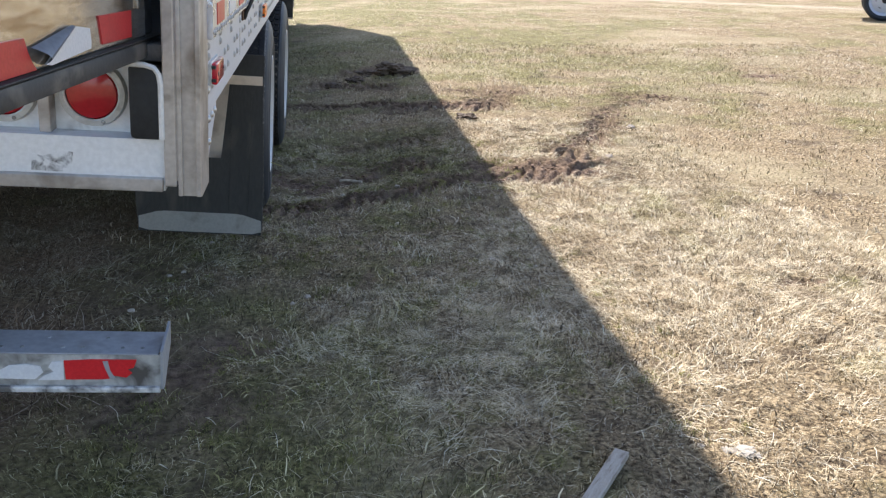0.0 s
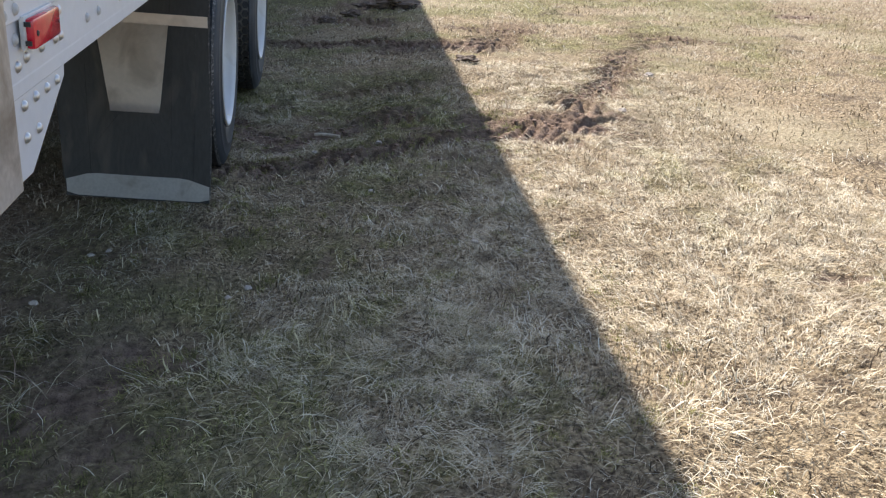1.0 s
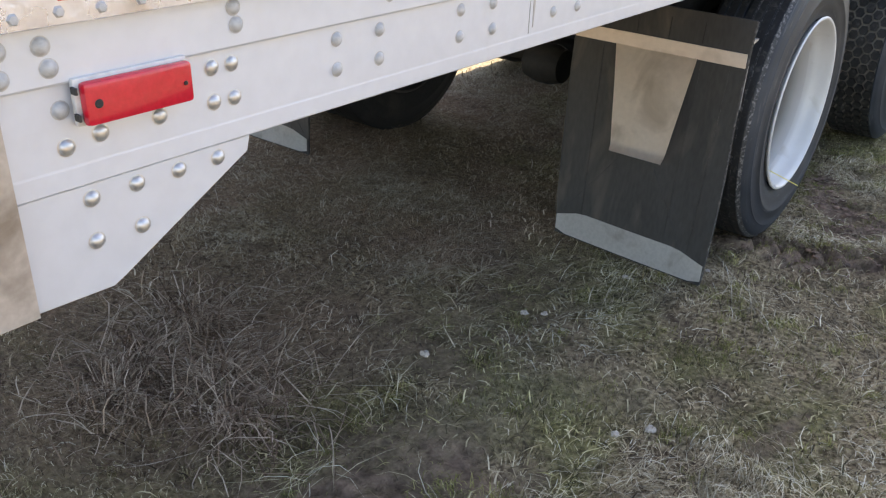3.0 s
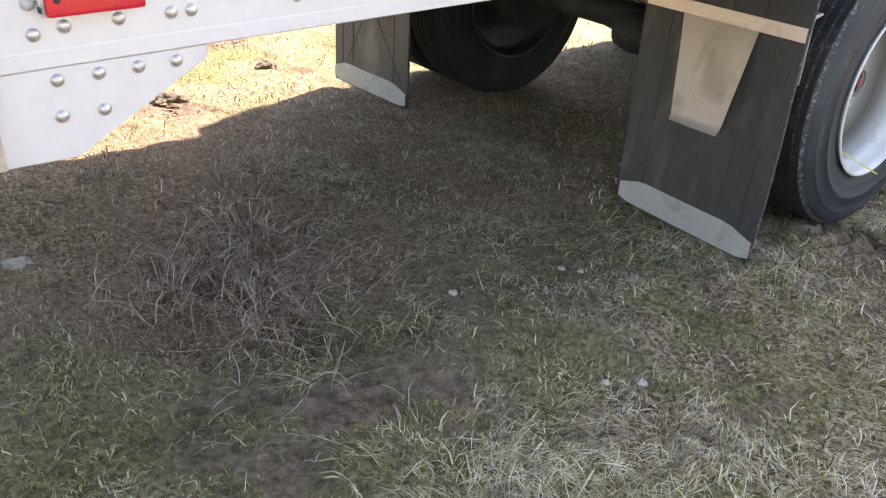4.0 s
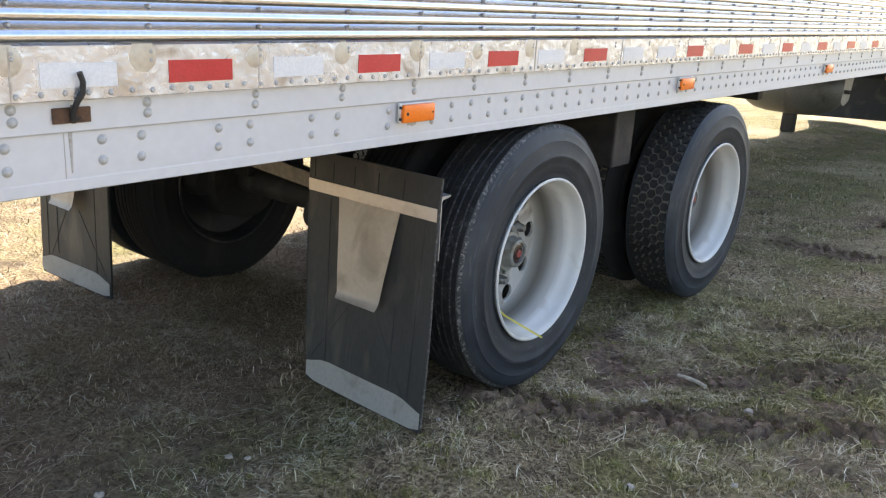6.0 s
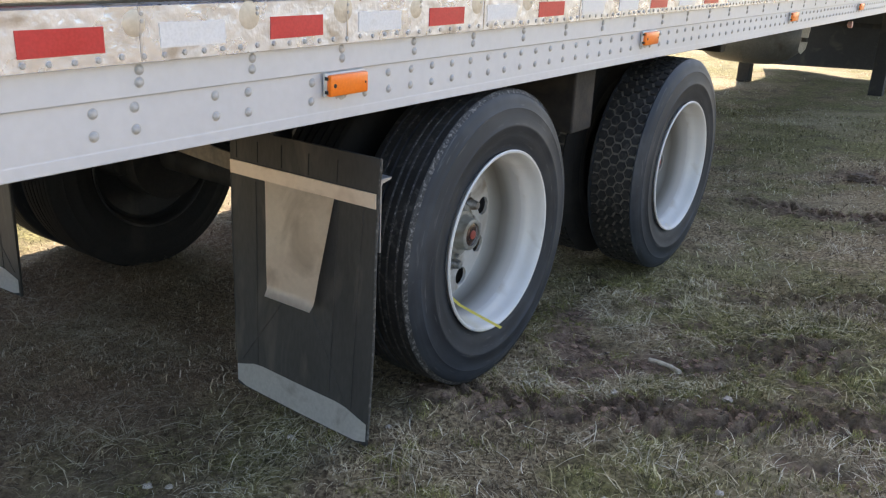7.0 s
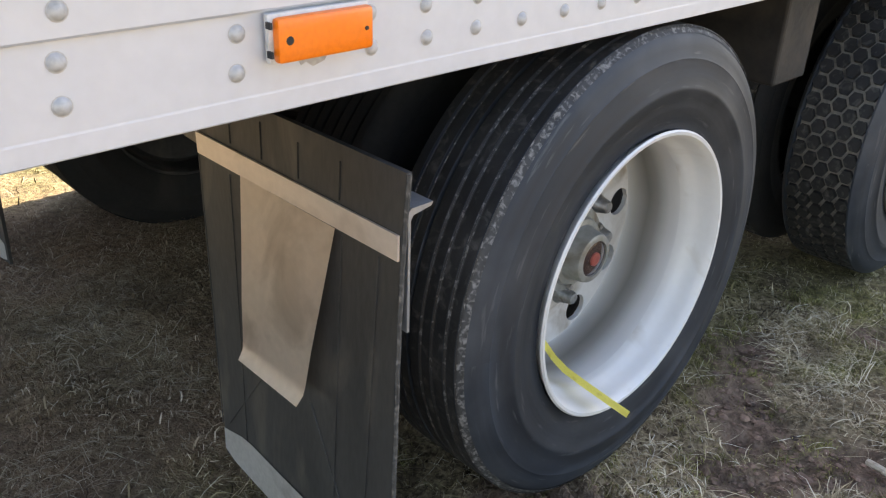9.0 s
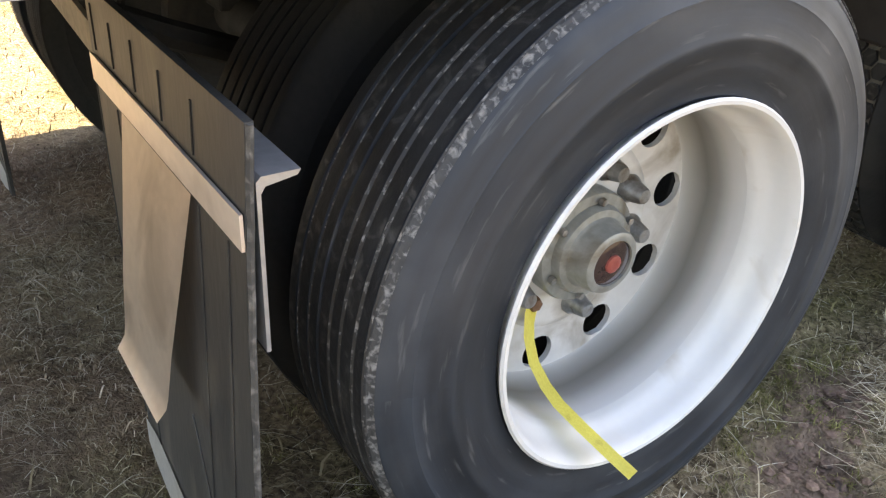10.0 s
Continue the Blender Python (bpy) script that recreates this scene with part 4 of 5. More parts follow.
# under-ride bumper bar
bar = part("rear_bumper", extrude_y(B(), [(0.118, 0.438), (0.118, 0.529), (-2.318, 0.529), (-2.318, 0.438)], [2.0, 2.006]), BUMPER, trailer, "worn steel under-ride bumper bar")
part("bumper_top", box(B(), -2.318, 0.112, 2.0, 2.118, 0.525, 0.5315, 0.002), GALVTOP, bar)
part("bumper_edge", box(B(), -2.318, 0.116, 1.990, 2.001, 0.432, 0.4475, 0.004), CHIPPED, bar)
part("bumper_end", slab(B(), [(1.990, 0.444), (1.996, 0.540), (2.108, 0.566), (2.108, 0.512), (2.012, 0.438)], "x", 0.117, 0.123), GALVTOP, bar)
TORN = [([(-0.102, 0.464), (-0.02, 0.465), (0.004, 0.468), (0.010, 0.475), (0.036, 0.470), (0.050, 0.482), (0.040, 0.492), (0.055, 0.497), (0.062, 0.517), (-0.04, 0.517), (-0.104, 0.513)], 1),
        ([(-0.165, 0.462), (-0.106, 0.463), (-0.105, 0.512), (-0.132, 0.509), (-0.14, 0.496), (-0.128, 0.484), (-0.15, 0.474)], 0),
        ([(-0.262, 0.466), (-0.172, 0.464), (-0.152, 0.482), (-0.158, 0.498), (-0.19, 0.503), (-0.228, 0.499), (-0.25, 0.486)], 0),
        ([(-0.36, 0.462), (-0.275, 0.464), (-0.262, 0.480), (-0.28, 0.490), (-0.30, 0.499), (-0.36, 0.506)], 0), ([(-0.56, 0.463), (-0.38, 0.463), (-0.38, 0.515), (-0.56, 0.513)], 1)]
for outline, red in TORN:
    part("reflective_tape", slab(B(), outline, "y", 1.9972, 1.9996), BRIGHT_TAPE if red else WHITE_TAPE, bar, "torn red tape" if red else "torn white tape")
part("tape_scratch", slab(B(), [(0.000, 0.466), (0.012, 0.468), (0.000, 0.490), (-0.004, 0.514), (-0.016, 0.513), (-0.010, 0.490)], "y", 1.9962, 1.9974), GALVTOP, bar)
bm = B()
for i in range(22):
    m4 = Matrix.Translation((0.07 - 0.046 * i, 2.03 + 0.05 * (i % 3 == 2), 0.5315)) @ Matrix.Rotation(radians(-90), 4, "Y")
    b2 = lathe(B(), [(0.0, 0.003), (0.004, 0.002), (0.0055, 0.0)], 8, 0, 0)
    bmesh.ops.transform(b2, matrix=m4, verts=b2.verts)
    tmp = bpy.data.meshes.new("tmp")
    b2.to_mesh(tmp)
    b2.free()
    bm.from_mesh(tmp)
    bpy.data.meshes.remove(tmp)
tagged(part("bolting", bm, NUT, bar), kind="stuff")
for x in (-0.62, -1.58):
    part("bumper_strut", box(B(), x - 0.05, x + 0.05, 2.03, 2.12, 0.51, 1.0, 0.006), UNDER, trailer)

# settle the rear frame to its true width and height
for ob in set(bpy.data.objects) - before_rear:
    if ob.type == "MESH" and ob.parent != door and ob.parent != gusset and ob != gusset:
        for v in ob.data.vertices:
            x, y, z = v.co
            x = 0.937 * x - 0.0056
            if z < 0.7 and y < 2.13:
                z = 0.460 + 0.95 * (z - 0.438)
            elif z < 1.4:
                z = 0.893 + 0.955 * (z - 0.892)
            v.co = (x, y, z)

# ---- trailer: underside ----
for x in (-0.62, -1.58):
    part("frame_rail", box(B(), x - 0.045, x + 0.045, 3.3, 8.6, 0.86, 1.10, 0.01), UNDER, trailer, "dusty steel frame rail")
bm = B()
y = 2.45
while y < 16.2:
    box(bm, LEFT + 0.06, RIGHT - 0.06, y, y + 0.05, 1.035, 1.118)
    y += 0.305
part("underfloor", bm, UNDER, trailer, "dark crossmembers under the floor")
for y in (5.14, 6.81):
    ax = part("axle", lathe(B(), [(0.062, -2.05), (0.068, -1.9), (0.068, -0.30), (0.062, -0.15)], 20, y, 0.485), AXLE, trailer, "dusty tubular axle darkened for underbody shade", smooth=True)
    for x in (-0.62, -1.58):
        part("spring_seat", box(B(), x - 0.06, x + 0.06, y - 0.09, y + 0.09, 0.52, 0.64, 0.01), UNDER, ax)
        part("brake_chamber", lathe(B(), [(0.0, x - 0.30), (0.07, x - 0.29), (0.085, x - 0.23), (0.085, x - 0.17), (0.07, x - 0.12), (0.0, x - 0.11)], 16, y - 0.20, 0.485), UNDER, ax, smooth=True)
    for x in (-0.47, -1.73):
        part("brake_drum", lathe(B(), [(0.06, x - 0.09), (0.2, x - 0.09), (0.21, x - 0.07), (0.21, x + 0.1), (0.06, x + 0.1)], 28, y, 0.487), UNDER, ax, smooth=True)
for x in (-0.62, -1.58):
    for y0, y1 in ((4.52, 5.76), (6.19, 7.43)):
        pts = [(x, y0 + (y1 - y0) * i / 10, 0.80 - 0.17 * math.sin(math.pi * i / 10)) for i in range(11)]
        sp = part("leaf_spring", tube(B(), pts, 0.028, 8), UNDER, trailer, smooth=True)
    for y in (5.97, 7.43):
        part("spring_hanger", box(B(), x - 0.055, x + 0.055, y - 0.07, y + 0.07, 0.72, 0.90, 0.012), UNDER, trailer)
for y, z in ((8.4, 0.93),):
    # added block, no known part: hides the sunlit ground between the axles
    part("gap_block", box(B(), -1.95, 0.05, 5.88, 6.06, 0.74, 1.029, 0.008), UNDER, trailer, "added dark block closing the bright gap between the axles")
    part("slider_crossbeam", box(B(), -2.05, -0.2, y, y + 0.10, z - 0.06, z + 0.08, 0.008), UNDER, trailer)

# ---- trailer: mud flaps ----


def mud_flap(flip, lean, lift=0.0, back_y=0.0):
    """The flap and its hanger; flip mirrors it to the far side."""
    def X(x):
        return FAR - x if flip else x
    def hang(g, f):
        return 4.469 - back_y + 0.004 * g - (0.010 + 0.028 * g) * f + 0.004 * math.sin(3.0 * g + 1.0 + 2 * f) * f - lean * f ** 1.5
    n, k = 12, 16
    bm = B()
    front, back = [], []
    for j in range(k + 1):
        f = j / k
        z = 0.900 - (0.904 - lift) * f
        x0 = -0.428 - 0.010 * math.sin(math.pi * f)
        x1 = 0.184 - 0.004 * f - 0.004 * math.sin(7 * f)
        rowf, rowb = [], []
        for i in range(n + 1):
            g = i / n
            x = x0 + (x1 - x0) * g
            y = hang(g, f)
            rowf.append(bm.verts.new((X(x), y, z)))
            rowb.append(bm.verts.new((X(x), y + 0.010, z)))
        front.append(rowf)
        back.append(rowb)
    for j in range(k):
        for i in range(n):
            bm.faces.new((front[j][i], front[j][i + 1], front[j + 1][i + 1], front[j + 1][i]))
            bm.faces.new((back[j][i], back[j + 1][i], back[j + 1][i + 1], back[j][i + 1]))
        bm.faces.new((front[j][0], front[j + 1][0], back[j + 1][0], back[j][0]))
        bm.faces.new((front[j][n], back[j][n], back[j + 1][n], front[j + 1][n]))
    for i in range(n):
        bm.faces.new((front[0][i], back[0][i], back[0][i + 1], front[0][i + 1]))
        bm.faces.new((front[k][i], front[k][i + 1], back[k][i + 1], back[k][i]))

    def face_y(x, z):
        f = (0.900 - z) / 0.895
        return hang((x + 0.428) / 0.61, f)

    flap = part("mud_flap", bm, FLAP, trailer, "black rubber mud flap with bright trims", smooth=True)
    # moulded ribs standing off the sheet; the short top ones are coloured as the shade in slots
    for x, z0, z1 in ((-0.43, 0.08, 0.745), (-0.315, 0.09, 0.74), (0.04, 0.13, 0.745), (0.135, 0.10, 0.745), (-0.40, 0.805, 0.875), (-0.305, 0.805, 0.87), (-0.20, 0.805, 0.875), (-0.085, 0.805, 0.87), (0.03, 0.805, 0.872)):
        pts = [(X(x - 0.03 * (0.9 - z) * (1 if x > -0.1 else 0.2)), face_y(x, z) - 0.001, z) for z in np.linspace(z0, z1, 8)]
        part("moulded_rib", tube(B(), pts, 0.0014, 6), SLOT_SHADE if z0 > 0.8 else FLAP, flap, smooth=True)
    for xa, za, xb, zb in ((-0.18, 0.39, -0.40, 0.10), (-0.06, 0.36, 0.09, 0.10)):
        pts = [(X(xa + (xb - xa) * t), face_y(xa + (xb - xa) * t, za + (zb - za) * t) - 0.001, za + (zb - za) * t) for t in np.linspace(0, 1, 7)]
        part("moulded_rib", tube(B(), pts, 0.0013, 6), FLAP, flap, smooth=True)
    # chipped outer edge of the rubber sheet
    pts = [(X(0.1845 - 0.004 * f - 0.004 * math.sin(7 * f)), hang(1, f) + 0.005 + 0.0006 * math.sin(60 * f), 0.900 - 0.895 * f) for f in np.linspace(0.002, 0.985, 90)]
    part("worn_edge", tube(B(), pts, 0.0046, 6), WORN, flap, "scuffed pale edge of the rubber sheet", smooth=True)
    part("clamp_bar", slab(B(), [(X(-0.427), 0.752), (X(0.178), 0.755), (X(0.178), 0.799), (X(-0.427), 0.796)], "y", 4.4625 - back_y, 4.4665 - back_y), PLATE, flap, "brushed clamp bar")
    # tapered plate that hangs from the bar and kicks out at its foot
    bm = B()
    rows = []
    for z, y, xl, xr in ((0.754, 4.4615, -0.268, 0.022), (0.62, 4.438, -0.244, 0.009), (0.52, 4.420, -0.228, -0.001), (0.442, 4.409, -0.216, -0.009), (0.424, 4.405, -0.2125, -0.0115), (0.405, 4.391, -0.209, -0.014)):
        rows.append([bm.verts.new((X(xl + (xr - xl) * i / 4), y - back_y, z)) for i in range(5)])
    for a, b in zip(rows, rows[1:]):
        for i in range(4):
            bm.faces.new((a[i], a[i + 1], b[i + 1], b[i]))
    bmesh.ops.solidify(bm, geom=bm.faces[:], thickness=0.002)
    part("centre_plate", bm, PLATE, flap, "bright tapered flap weight plate", smooth=True)
    # bright foot strip with an arched top edge
    bm = B()
    lo, hi = [], []
    for i in range(15):
        t = i / 14
        x = -0.424 + 0.603 * t
        zt = 0.074 + 0.033 * min(1, 2.1 * math.sin(math.pi * t) ** 1.1) * (1 if 0 < t < 1 else 0)
        lo.append(bm.verts.new((X(x), face_y(x, 0.004) - 0.0045, 0.003 + lift + (0.012 if i in (0, 14) else 0))))
        hi.append(bm.verts.new((X(x), face_y(x, zt) - 0.0045, zt + lift)))
    for i in range(14):
        bm.faces.new((lo[i], lo[i + 1], hi[i + 1], hi[i]))
    bmesh.ops.solidify(bm, geom=bm.faces[:], thickness=0.002)
    part("foot_strip", bm, STRIP, flap, "pale metal strip along the foot", smooth=True)
    # angle-iron hanger behind
    bm = B()
    a = [(4.482, 0.62), (4.487, 0.62), (4.487, 0.818), (4.492, 0.826), (4.528, 0.832), (4.532, 0.838), (4.488, 0.838), (4.482, 0.832)]
    rows = [[bm.verts.new((X(x), y - back_y, z)) for y, z in a] for x in (-0.424, 0.180)]
    for i in range(8):
        bm.faces.new((rows[0][i], rows[0][(i + 1) % 8], rows[1][(i + 1) % 8], rows[1][i]))
    bm.faces.new(rows[0])
    bm.faces.new(rows[1])
    part("hanger_angle", bm, GALV, flap, "dusty angle-iron hanger")
    part("hanger_arm", slab(B(), [(X(-1.0), 0.785), (X(-0.41), 0.745), (X(-0.41), 0.802), (X(-1.0), 0.85)], "y", 4.489 - back_y, 4.498 - back_y), ARM, flap, "dusty tan hanger arm")
    return flap


mud_flap(False, 0.0)
mud_flap(True, 0.0, 0.0, 0.03).location.z = -0.045

# ---- trailer: wheels ----
R_TYRE = 0.506


def tyre_profile(x0, x1, lugged):
    """(radius, x) pairs from the outer bead round the tread to the inner bead."""
    c, w = (x0 + x1) / 2, (x1 - x0) / 2
    side = [(0.302, w - 0.024), (0.312, w - 0.014), (0.325, w - 0.013), (0.333, w - 0.009), (0.36, w - 0.0025), (0.386, w + 0.001), (0.390, w + 0.0035), (0.396, w + 0.0035), (0.400, w + 0.001), (0.425, w - 0.0015), (0.445, w - 0.005), (0.449, w - 0.0045), (0.453, w - 0.007), (0.468, w - 0.011), (0.482, w - 0.0165), (0.492, w - 0.023), (0.499, w - 0.031)]
    tread = []
    if lugged:
        tread = [(0.503, w - 0.034), (0.503, w - 0.040), (0.493, w - 0.043), (0.493, 0.0)]
    else:
        lands = [(w - 0.037, w - 0.057), (w - 0.065, w - 0.092), (w - 0.100, 0.020), (0.012, -0.0)]
        for a, b in lands:
            tread += [(0.5035, a), (0.5055, b)]
            if b > 0.001:
                tread += [(0.493, b - 0.0012), (0.493, b - 0.0055)]
    half = side + tread
    out = [(r, c + d) for r, d in half]
    inner = [(r, c - d) for r, d in half[::-1] if abs(d) > 1e-6]
    return out + inner


def add_wheel(cy, cz, outer, flip, lugged):
    """One dual wheel; outer says whether it is the outboard one."""
    def fx(p):
        return [(r, FAR - x) for r, x in p] if flip else p
    xd = -0.040
    x0, x1 = (-0.091, 0.191) if outer else (-0.455, -0.173)
    prof = [(0.302, 0.156), (0.310, 0.163), (0.3125, 0.169), (0.309, 0.173), (0.303, 0.172), (0.298, 0.164), (0.295, 0.152), (0.293, 0.140), (0.2905, 0.128), (0.286, 0.116), (0.280, 0.106), (0.2765, 0.096), (0.2752, 0.084)]
    prof = [(r, x + 0.019) for r, x in prof]
    if not outer:
        prof = [(r, -0.264 - x) for r, x in prof[:11]] + [(0.266, -0.40), (0.20, -0.385), (0.06, -0.385)]
    at = (0.02 if lugged and not flip else 0.0, cy, cz)
    cy = cz = 0.0
    # inner rims are closed and black: under-trailer shade put into their colour
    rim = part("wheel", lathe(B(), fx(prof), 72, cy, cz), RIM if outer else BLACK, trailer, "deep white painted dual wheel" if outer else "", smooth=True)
    rim.matrix_basis = pose(*at, 0, 0, 0 if flip or lugged else 1.12) @ Matrix.Diagonal((1, 1.05, 1.05, 1))
    if outer:
        # disc with ten hand holes
        bm = B()
        inner, hole_n, sx = 0.085, 10, (lambda x: FAR - x) if flip else (lambda x: x)
        hr, hc = 0.0335, 0.2310
        nseg = 60

        outer_ring = [bm.verts.new((sx(xd), cy + 0.2680 * math.cos(i * math.tau / nseg), cz + 0.2680 * math.sin(i * math.tau / nseg))) for i in range(nseg)]
        inner_ring = [bm.verts.new((sx(xd), cy + 0.176 * math.cos(i * math.tau / nseg), cz + 0.176 * math.sin(i * math.tau / nseg))) for i in range(nseg)]
        off = radians(8)
        per = nseg // hole_n
        spokes = []
        for h in range(hole_n):
            a = h * math.tau / hole_n
            spokes.append([bm.verts.new((sx(xd), cy + r * math.cos(a), cz + r * math.sin(a))) for r in (0.2496, 0.2312, 0.2128, 0.1944)])
        for h in range(hole_n):
            a0 = h * math.tau / hole_n
            ac = a0 + math.tau / hole_n / 2
            hy, hz = cy + hc * math.cos(ac), cz + hc * math.sin(ac)
            loop = [outer_ring[(h * per + i) % nseg] for i in range(per + 1)] + spokes[(h + 1) % hole_n] + [inner_ring[(h * per + i) % nseg] for i in range(per, -1, -1)] + spokes[h][::-1]
            m = len(loop)
            hole, deep = [], []
            for v in loop:
                d = Vector((0, v.co.y - hy, v.co.z - hz)).normalized()
                hole.append(bm.verts.new((sx(xd), hy + d.y * hr, hz + d.z * hr)))
                deep.append(bm.verts.new((sx(xd - 0.012), hy + d.y * hr, hz + d.z * hr)))
            for i in range(m):
                j = (i + 1) % m
                bm.faces.new((loop[i], loop[j], hole[j], hole[i]))
                bm.faces.new((hole[i], hole[j], deep[j], deep[i]))
        bmesh.ops.rotate(bm, verts=bm.verts, cent=(0, cy, cz), matrix=Matrix.Rotation(off - math.tau / hole_n / 2, 3, "X"))
        lathe(bm, fx([(0.1762, xd), (0.172, xd + 0.003), (0.164, xd + 0.008), (0.158, xd + 0.009), (0.085, xd + 0.009)]), 60, cy, cz)
        part("wheel_disc", bm, DISC, rim, "dusty wheel disc, colour dulled for shade, with round holes", smooth=True)
        part("rim_gutter", lathe(B(), fx([(0.2752, 0.103), (0.2750, 0.075), (0.2748, 0.050), (0.2746, 0.030), (0.2746, 0.014), (0.2744, 0.000), (0.2740, -0.012), (0.2732, -0.022), (0.2718, -0.030), (0.2700, -0.036), (0.2688, -0.039), (0.2675, -0.040)]), 72, cy, cz), GUTTER, rim, "grimy, shade-darkened gutter round the disc", smooth=True)
        # added black disc that gives the dark seen through the hand holes
        part("hole_shade_disc", lathe(B(), fx([(0.26, xd - 0.10), (0.0, xd - 0.10)]), 24, cy, cz), BLACK, rim)
        part("hub", lathe(B(), fx([(0.100, xd), (0.100, xd + 0.042), (0.097, xd + 0.048), (0.080, xd + 0.050), (0.078, 0.020), (0.075, 0.026), (0.064, 0.028), (0.060, 0.034), (0.057, 0.060), (0.054, 0.068), (0.049, 0.071), (0.041, 0.071), (0.0405, 0.066)]), 36, cy, cz), HUB, rim, "grey-green oil hub", smooth=True)
        part("hub_window", lathe(B(), fx([(0.0408, 0.0665), (0.034, 0.0695), (0.018, 0.070), (0.0, 0.070)]), 28, cy, cz), DARK_GLASS, rim, smooth=True)
        part("hub_plug", lathe(B(), fx([(0.0165, 0.069), (0.0155, 0.0735), (0.009, 0.075), (0.0, 0.075)]), 10, cy, cz), RED_PLUG, rim)
        for i in range(6):
            a = i * math.tau / 6 + 0.4
            part("hub_bolt", lathe(B(), fx([(0.0, xd + 0.064), (0.0065, xd + 0.063), (0.0075, xd + 0.054)]), 6, cy + 0.086 * math.cos(a), cz + 0.086 * math.sin(a)), NUT, rim)
        for deg in (66, 30, -6, -81, 102, 138, 174, -150):
            a = radians(deg)
            part("lug_nut", lathe(B(), fx([(0.0, 0.0125), (0.0128, 0.012), (0.0150, 0.008), (0.0205, -0.018), (0.0255, -0.024), (0.0265, -0.034)]), 12, cy + 0.1325 * math.cos(a), cz + 0.1325 * math.sin(a)), NUT, rim, "long tapered wheel nut", smooth=True)
    tb = B()
    lathe(tb, fx(tyre_profile(x0, x1, lugged)), 96, cy, cz)
    part("tyre", tb, TYRE if outer else SHADE_RUBBER, rim, "worn black truck tyre", smooth=True)
    if lugged:
        # hexagonal tread blocks
        bm = B()
        c = (x0 + x1) / 2
        around, pitch = 64, math.tau / 64
        for row in range(5):
            xc = c + (row - 2) * 0.0405
            for i in range(around):
                a = (i + 0.5 * (row % 2)) * pitch
                top, low = [], []
                for k6 in range(6):
                    t6 = k6 * math.tau / 6
                    for lst, rr, s6 in ((top, 0.505, 0.0208), (low, 0.492, 0.0218)):
                        x = xc + s6 * math.cos(t6)
                        aa = a + s6 * math.sin(t6) / 0.5 * 1.06
                        lst.append(bm.verts.new((FAR - x if flip else x, cy + rr * math.cos(aa), cz + rr * math.sin(aa))))
                bm.faces.new(top)
                for k6 in range(6):
                    bm.faces.new((top[k6], low[k6], low[(k6 + 1) % 6], top[(k6 + 1) % 6]))
        part("tread_floor", lathe(B(), fx([(0.4935, c + 0.102), (0.4937, c), (0.4935, c - 0.102)]), 96, cy, cz), GROOVE, rim, smooth=True)
        tagged(part("tread", bm, TREAD, rim, "hexagonal tread blocks"), kind="stuff")
    else:
        c = (x0 + x1) / 2
        bm = B()
        for a, b in ((0.104, 0.085), (0.075, 0.050), (0.040, 0.021), (0.011, -0.011), (-0.021, -0.040), (-0.050, -0.075), (-0.085, -0.104)):
            lathe(bm, fx([(0.5062, c + a), (0.5068, c + (a + b) / 2), (0.5062, c + b)]), 120, cy, cz)
        for e in () if flip or not outer else (0.1075, 0.0825, 0.0775, 0.0475, 0.0425, 0.0185, 0.0135, -0.0425, -0.0775):
            part("rib_edge", lathe(B(), fx([(0.5045, c + e + 0.0020), (0.5066, c + e), (0.5045, c + e - 0.0020)]), 120, cy, cz), SCUFF, rim)
        if outer and not flip:
            part("shoulder_scuff", lathe(B(), [(0.4935, c + 0.1185), (0.4975, c + 0.1135), (0.5012, c + 0.1102), (0.5045, c + 0.1055)], 120, cy, cz), SHOULDER, rim, "white scuffs on the tyre shoulder")
        part("tread", bm, TREAD if outer and not flip else SHADE_RUBBER, rim, "scuffed tread ribs" if outer and not flip else "", smooth=True)
    return rim


for cy, cz, lugged in ((5.136, 0.4865, False), (6.810, 0.462, True)):
    for flip in (False, True):
        for outer in (True, False):
            w = add_wheel(cy, cz - (0.045 if flip else 0.0), outer, flip, lugged)
            if cy < 6 and outer and not flip:
                wheel_one = w
            if cy > 6 and outer and not flip:
                wheel_two = w


def webbing(bm, pts, width, thick=0.0016):
    pts = [Vector(p) for p in pts]
    rows = []
    for i, p in enumerate(pts):
        d = (pts[min(i + 1, len(pts) - 1)] - pts[max(i - 1, 0)]).normalized()
        v = Vector((0.49, -0.95, 0.184))
        u = (v - d * v.dot(d)).normalized() * width / 2
        rows.append((bm.verts.new(p - u), bm.verts.new(p + u)))
    for a, b in zip(rows, rows[1:]):
        bm.faces.new((a[0], a[1], b[1], b[0]))
    bmesh.ops.solidify(bm, geom=bm.faces[:], thickness=thick)
    return bm


strap_bits = [
    part("tie_strap", webbing(B(), [(-0.030, 4.988, 0.401), (-0.010, 4.966, 0.387), (0.015, 4.948, 0.368), (0.042, 4.941, 0.338), (0.075, 4.943, 0.311), (0.105, 4.950, 0.290), (0.160, 4.960, 0.272), (0.215, 4.974, 0.252), (0.258, 4.986, 0.236)], 0.035), STRAP, wheel_one, "yellow webbing strap tied to a nut", smooth=True),
    part("strap_bolt", lathe(B(), [(0.0, -0.012), (0.012, -0.014), (0.014, -0.02), (0.014, -0.045)], 6, 4.984, 0.404), RUST, wheel_one)]
for ob in strap_bits:
    ob.location = (0, -5.060, -0.506)
thin = part("tie_strap", webbing(B(), [(0.05, 6.50, 0.33), (0.12, 6.50, 0.265), (0.165, 6.515, 0.225), (0.20, 6.53, 0.200)], 0.010), STRAP, wheel_two, smooth=True)
thin.location = (0, -6.562, -0.506)

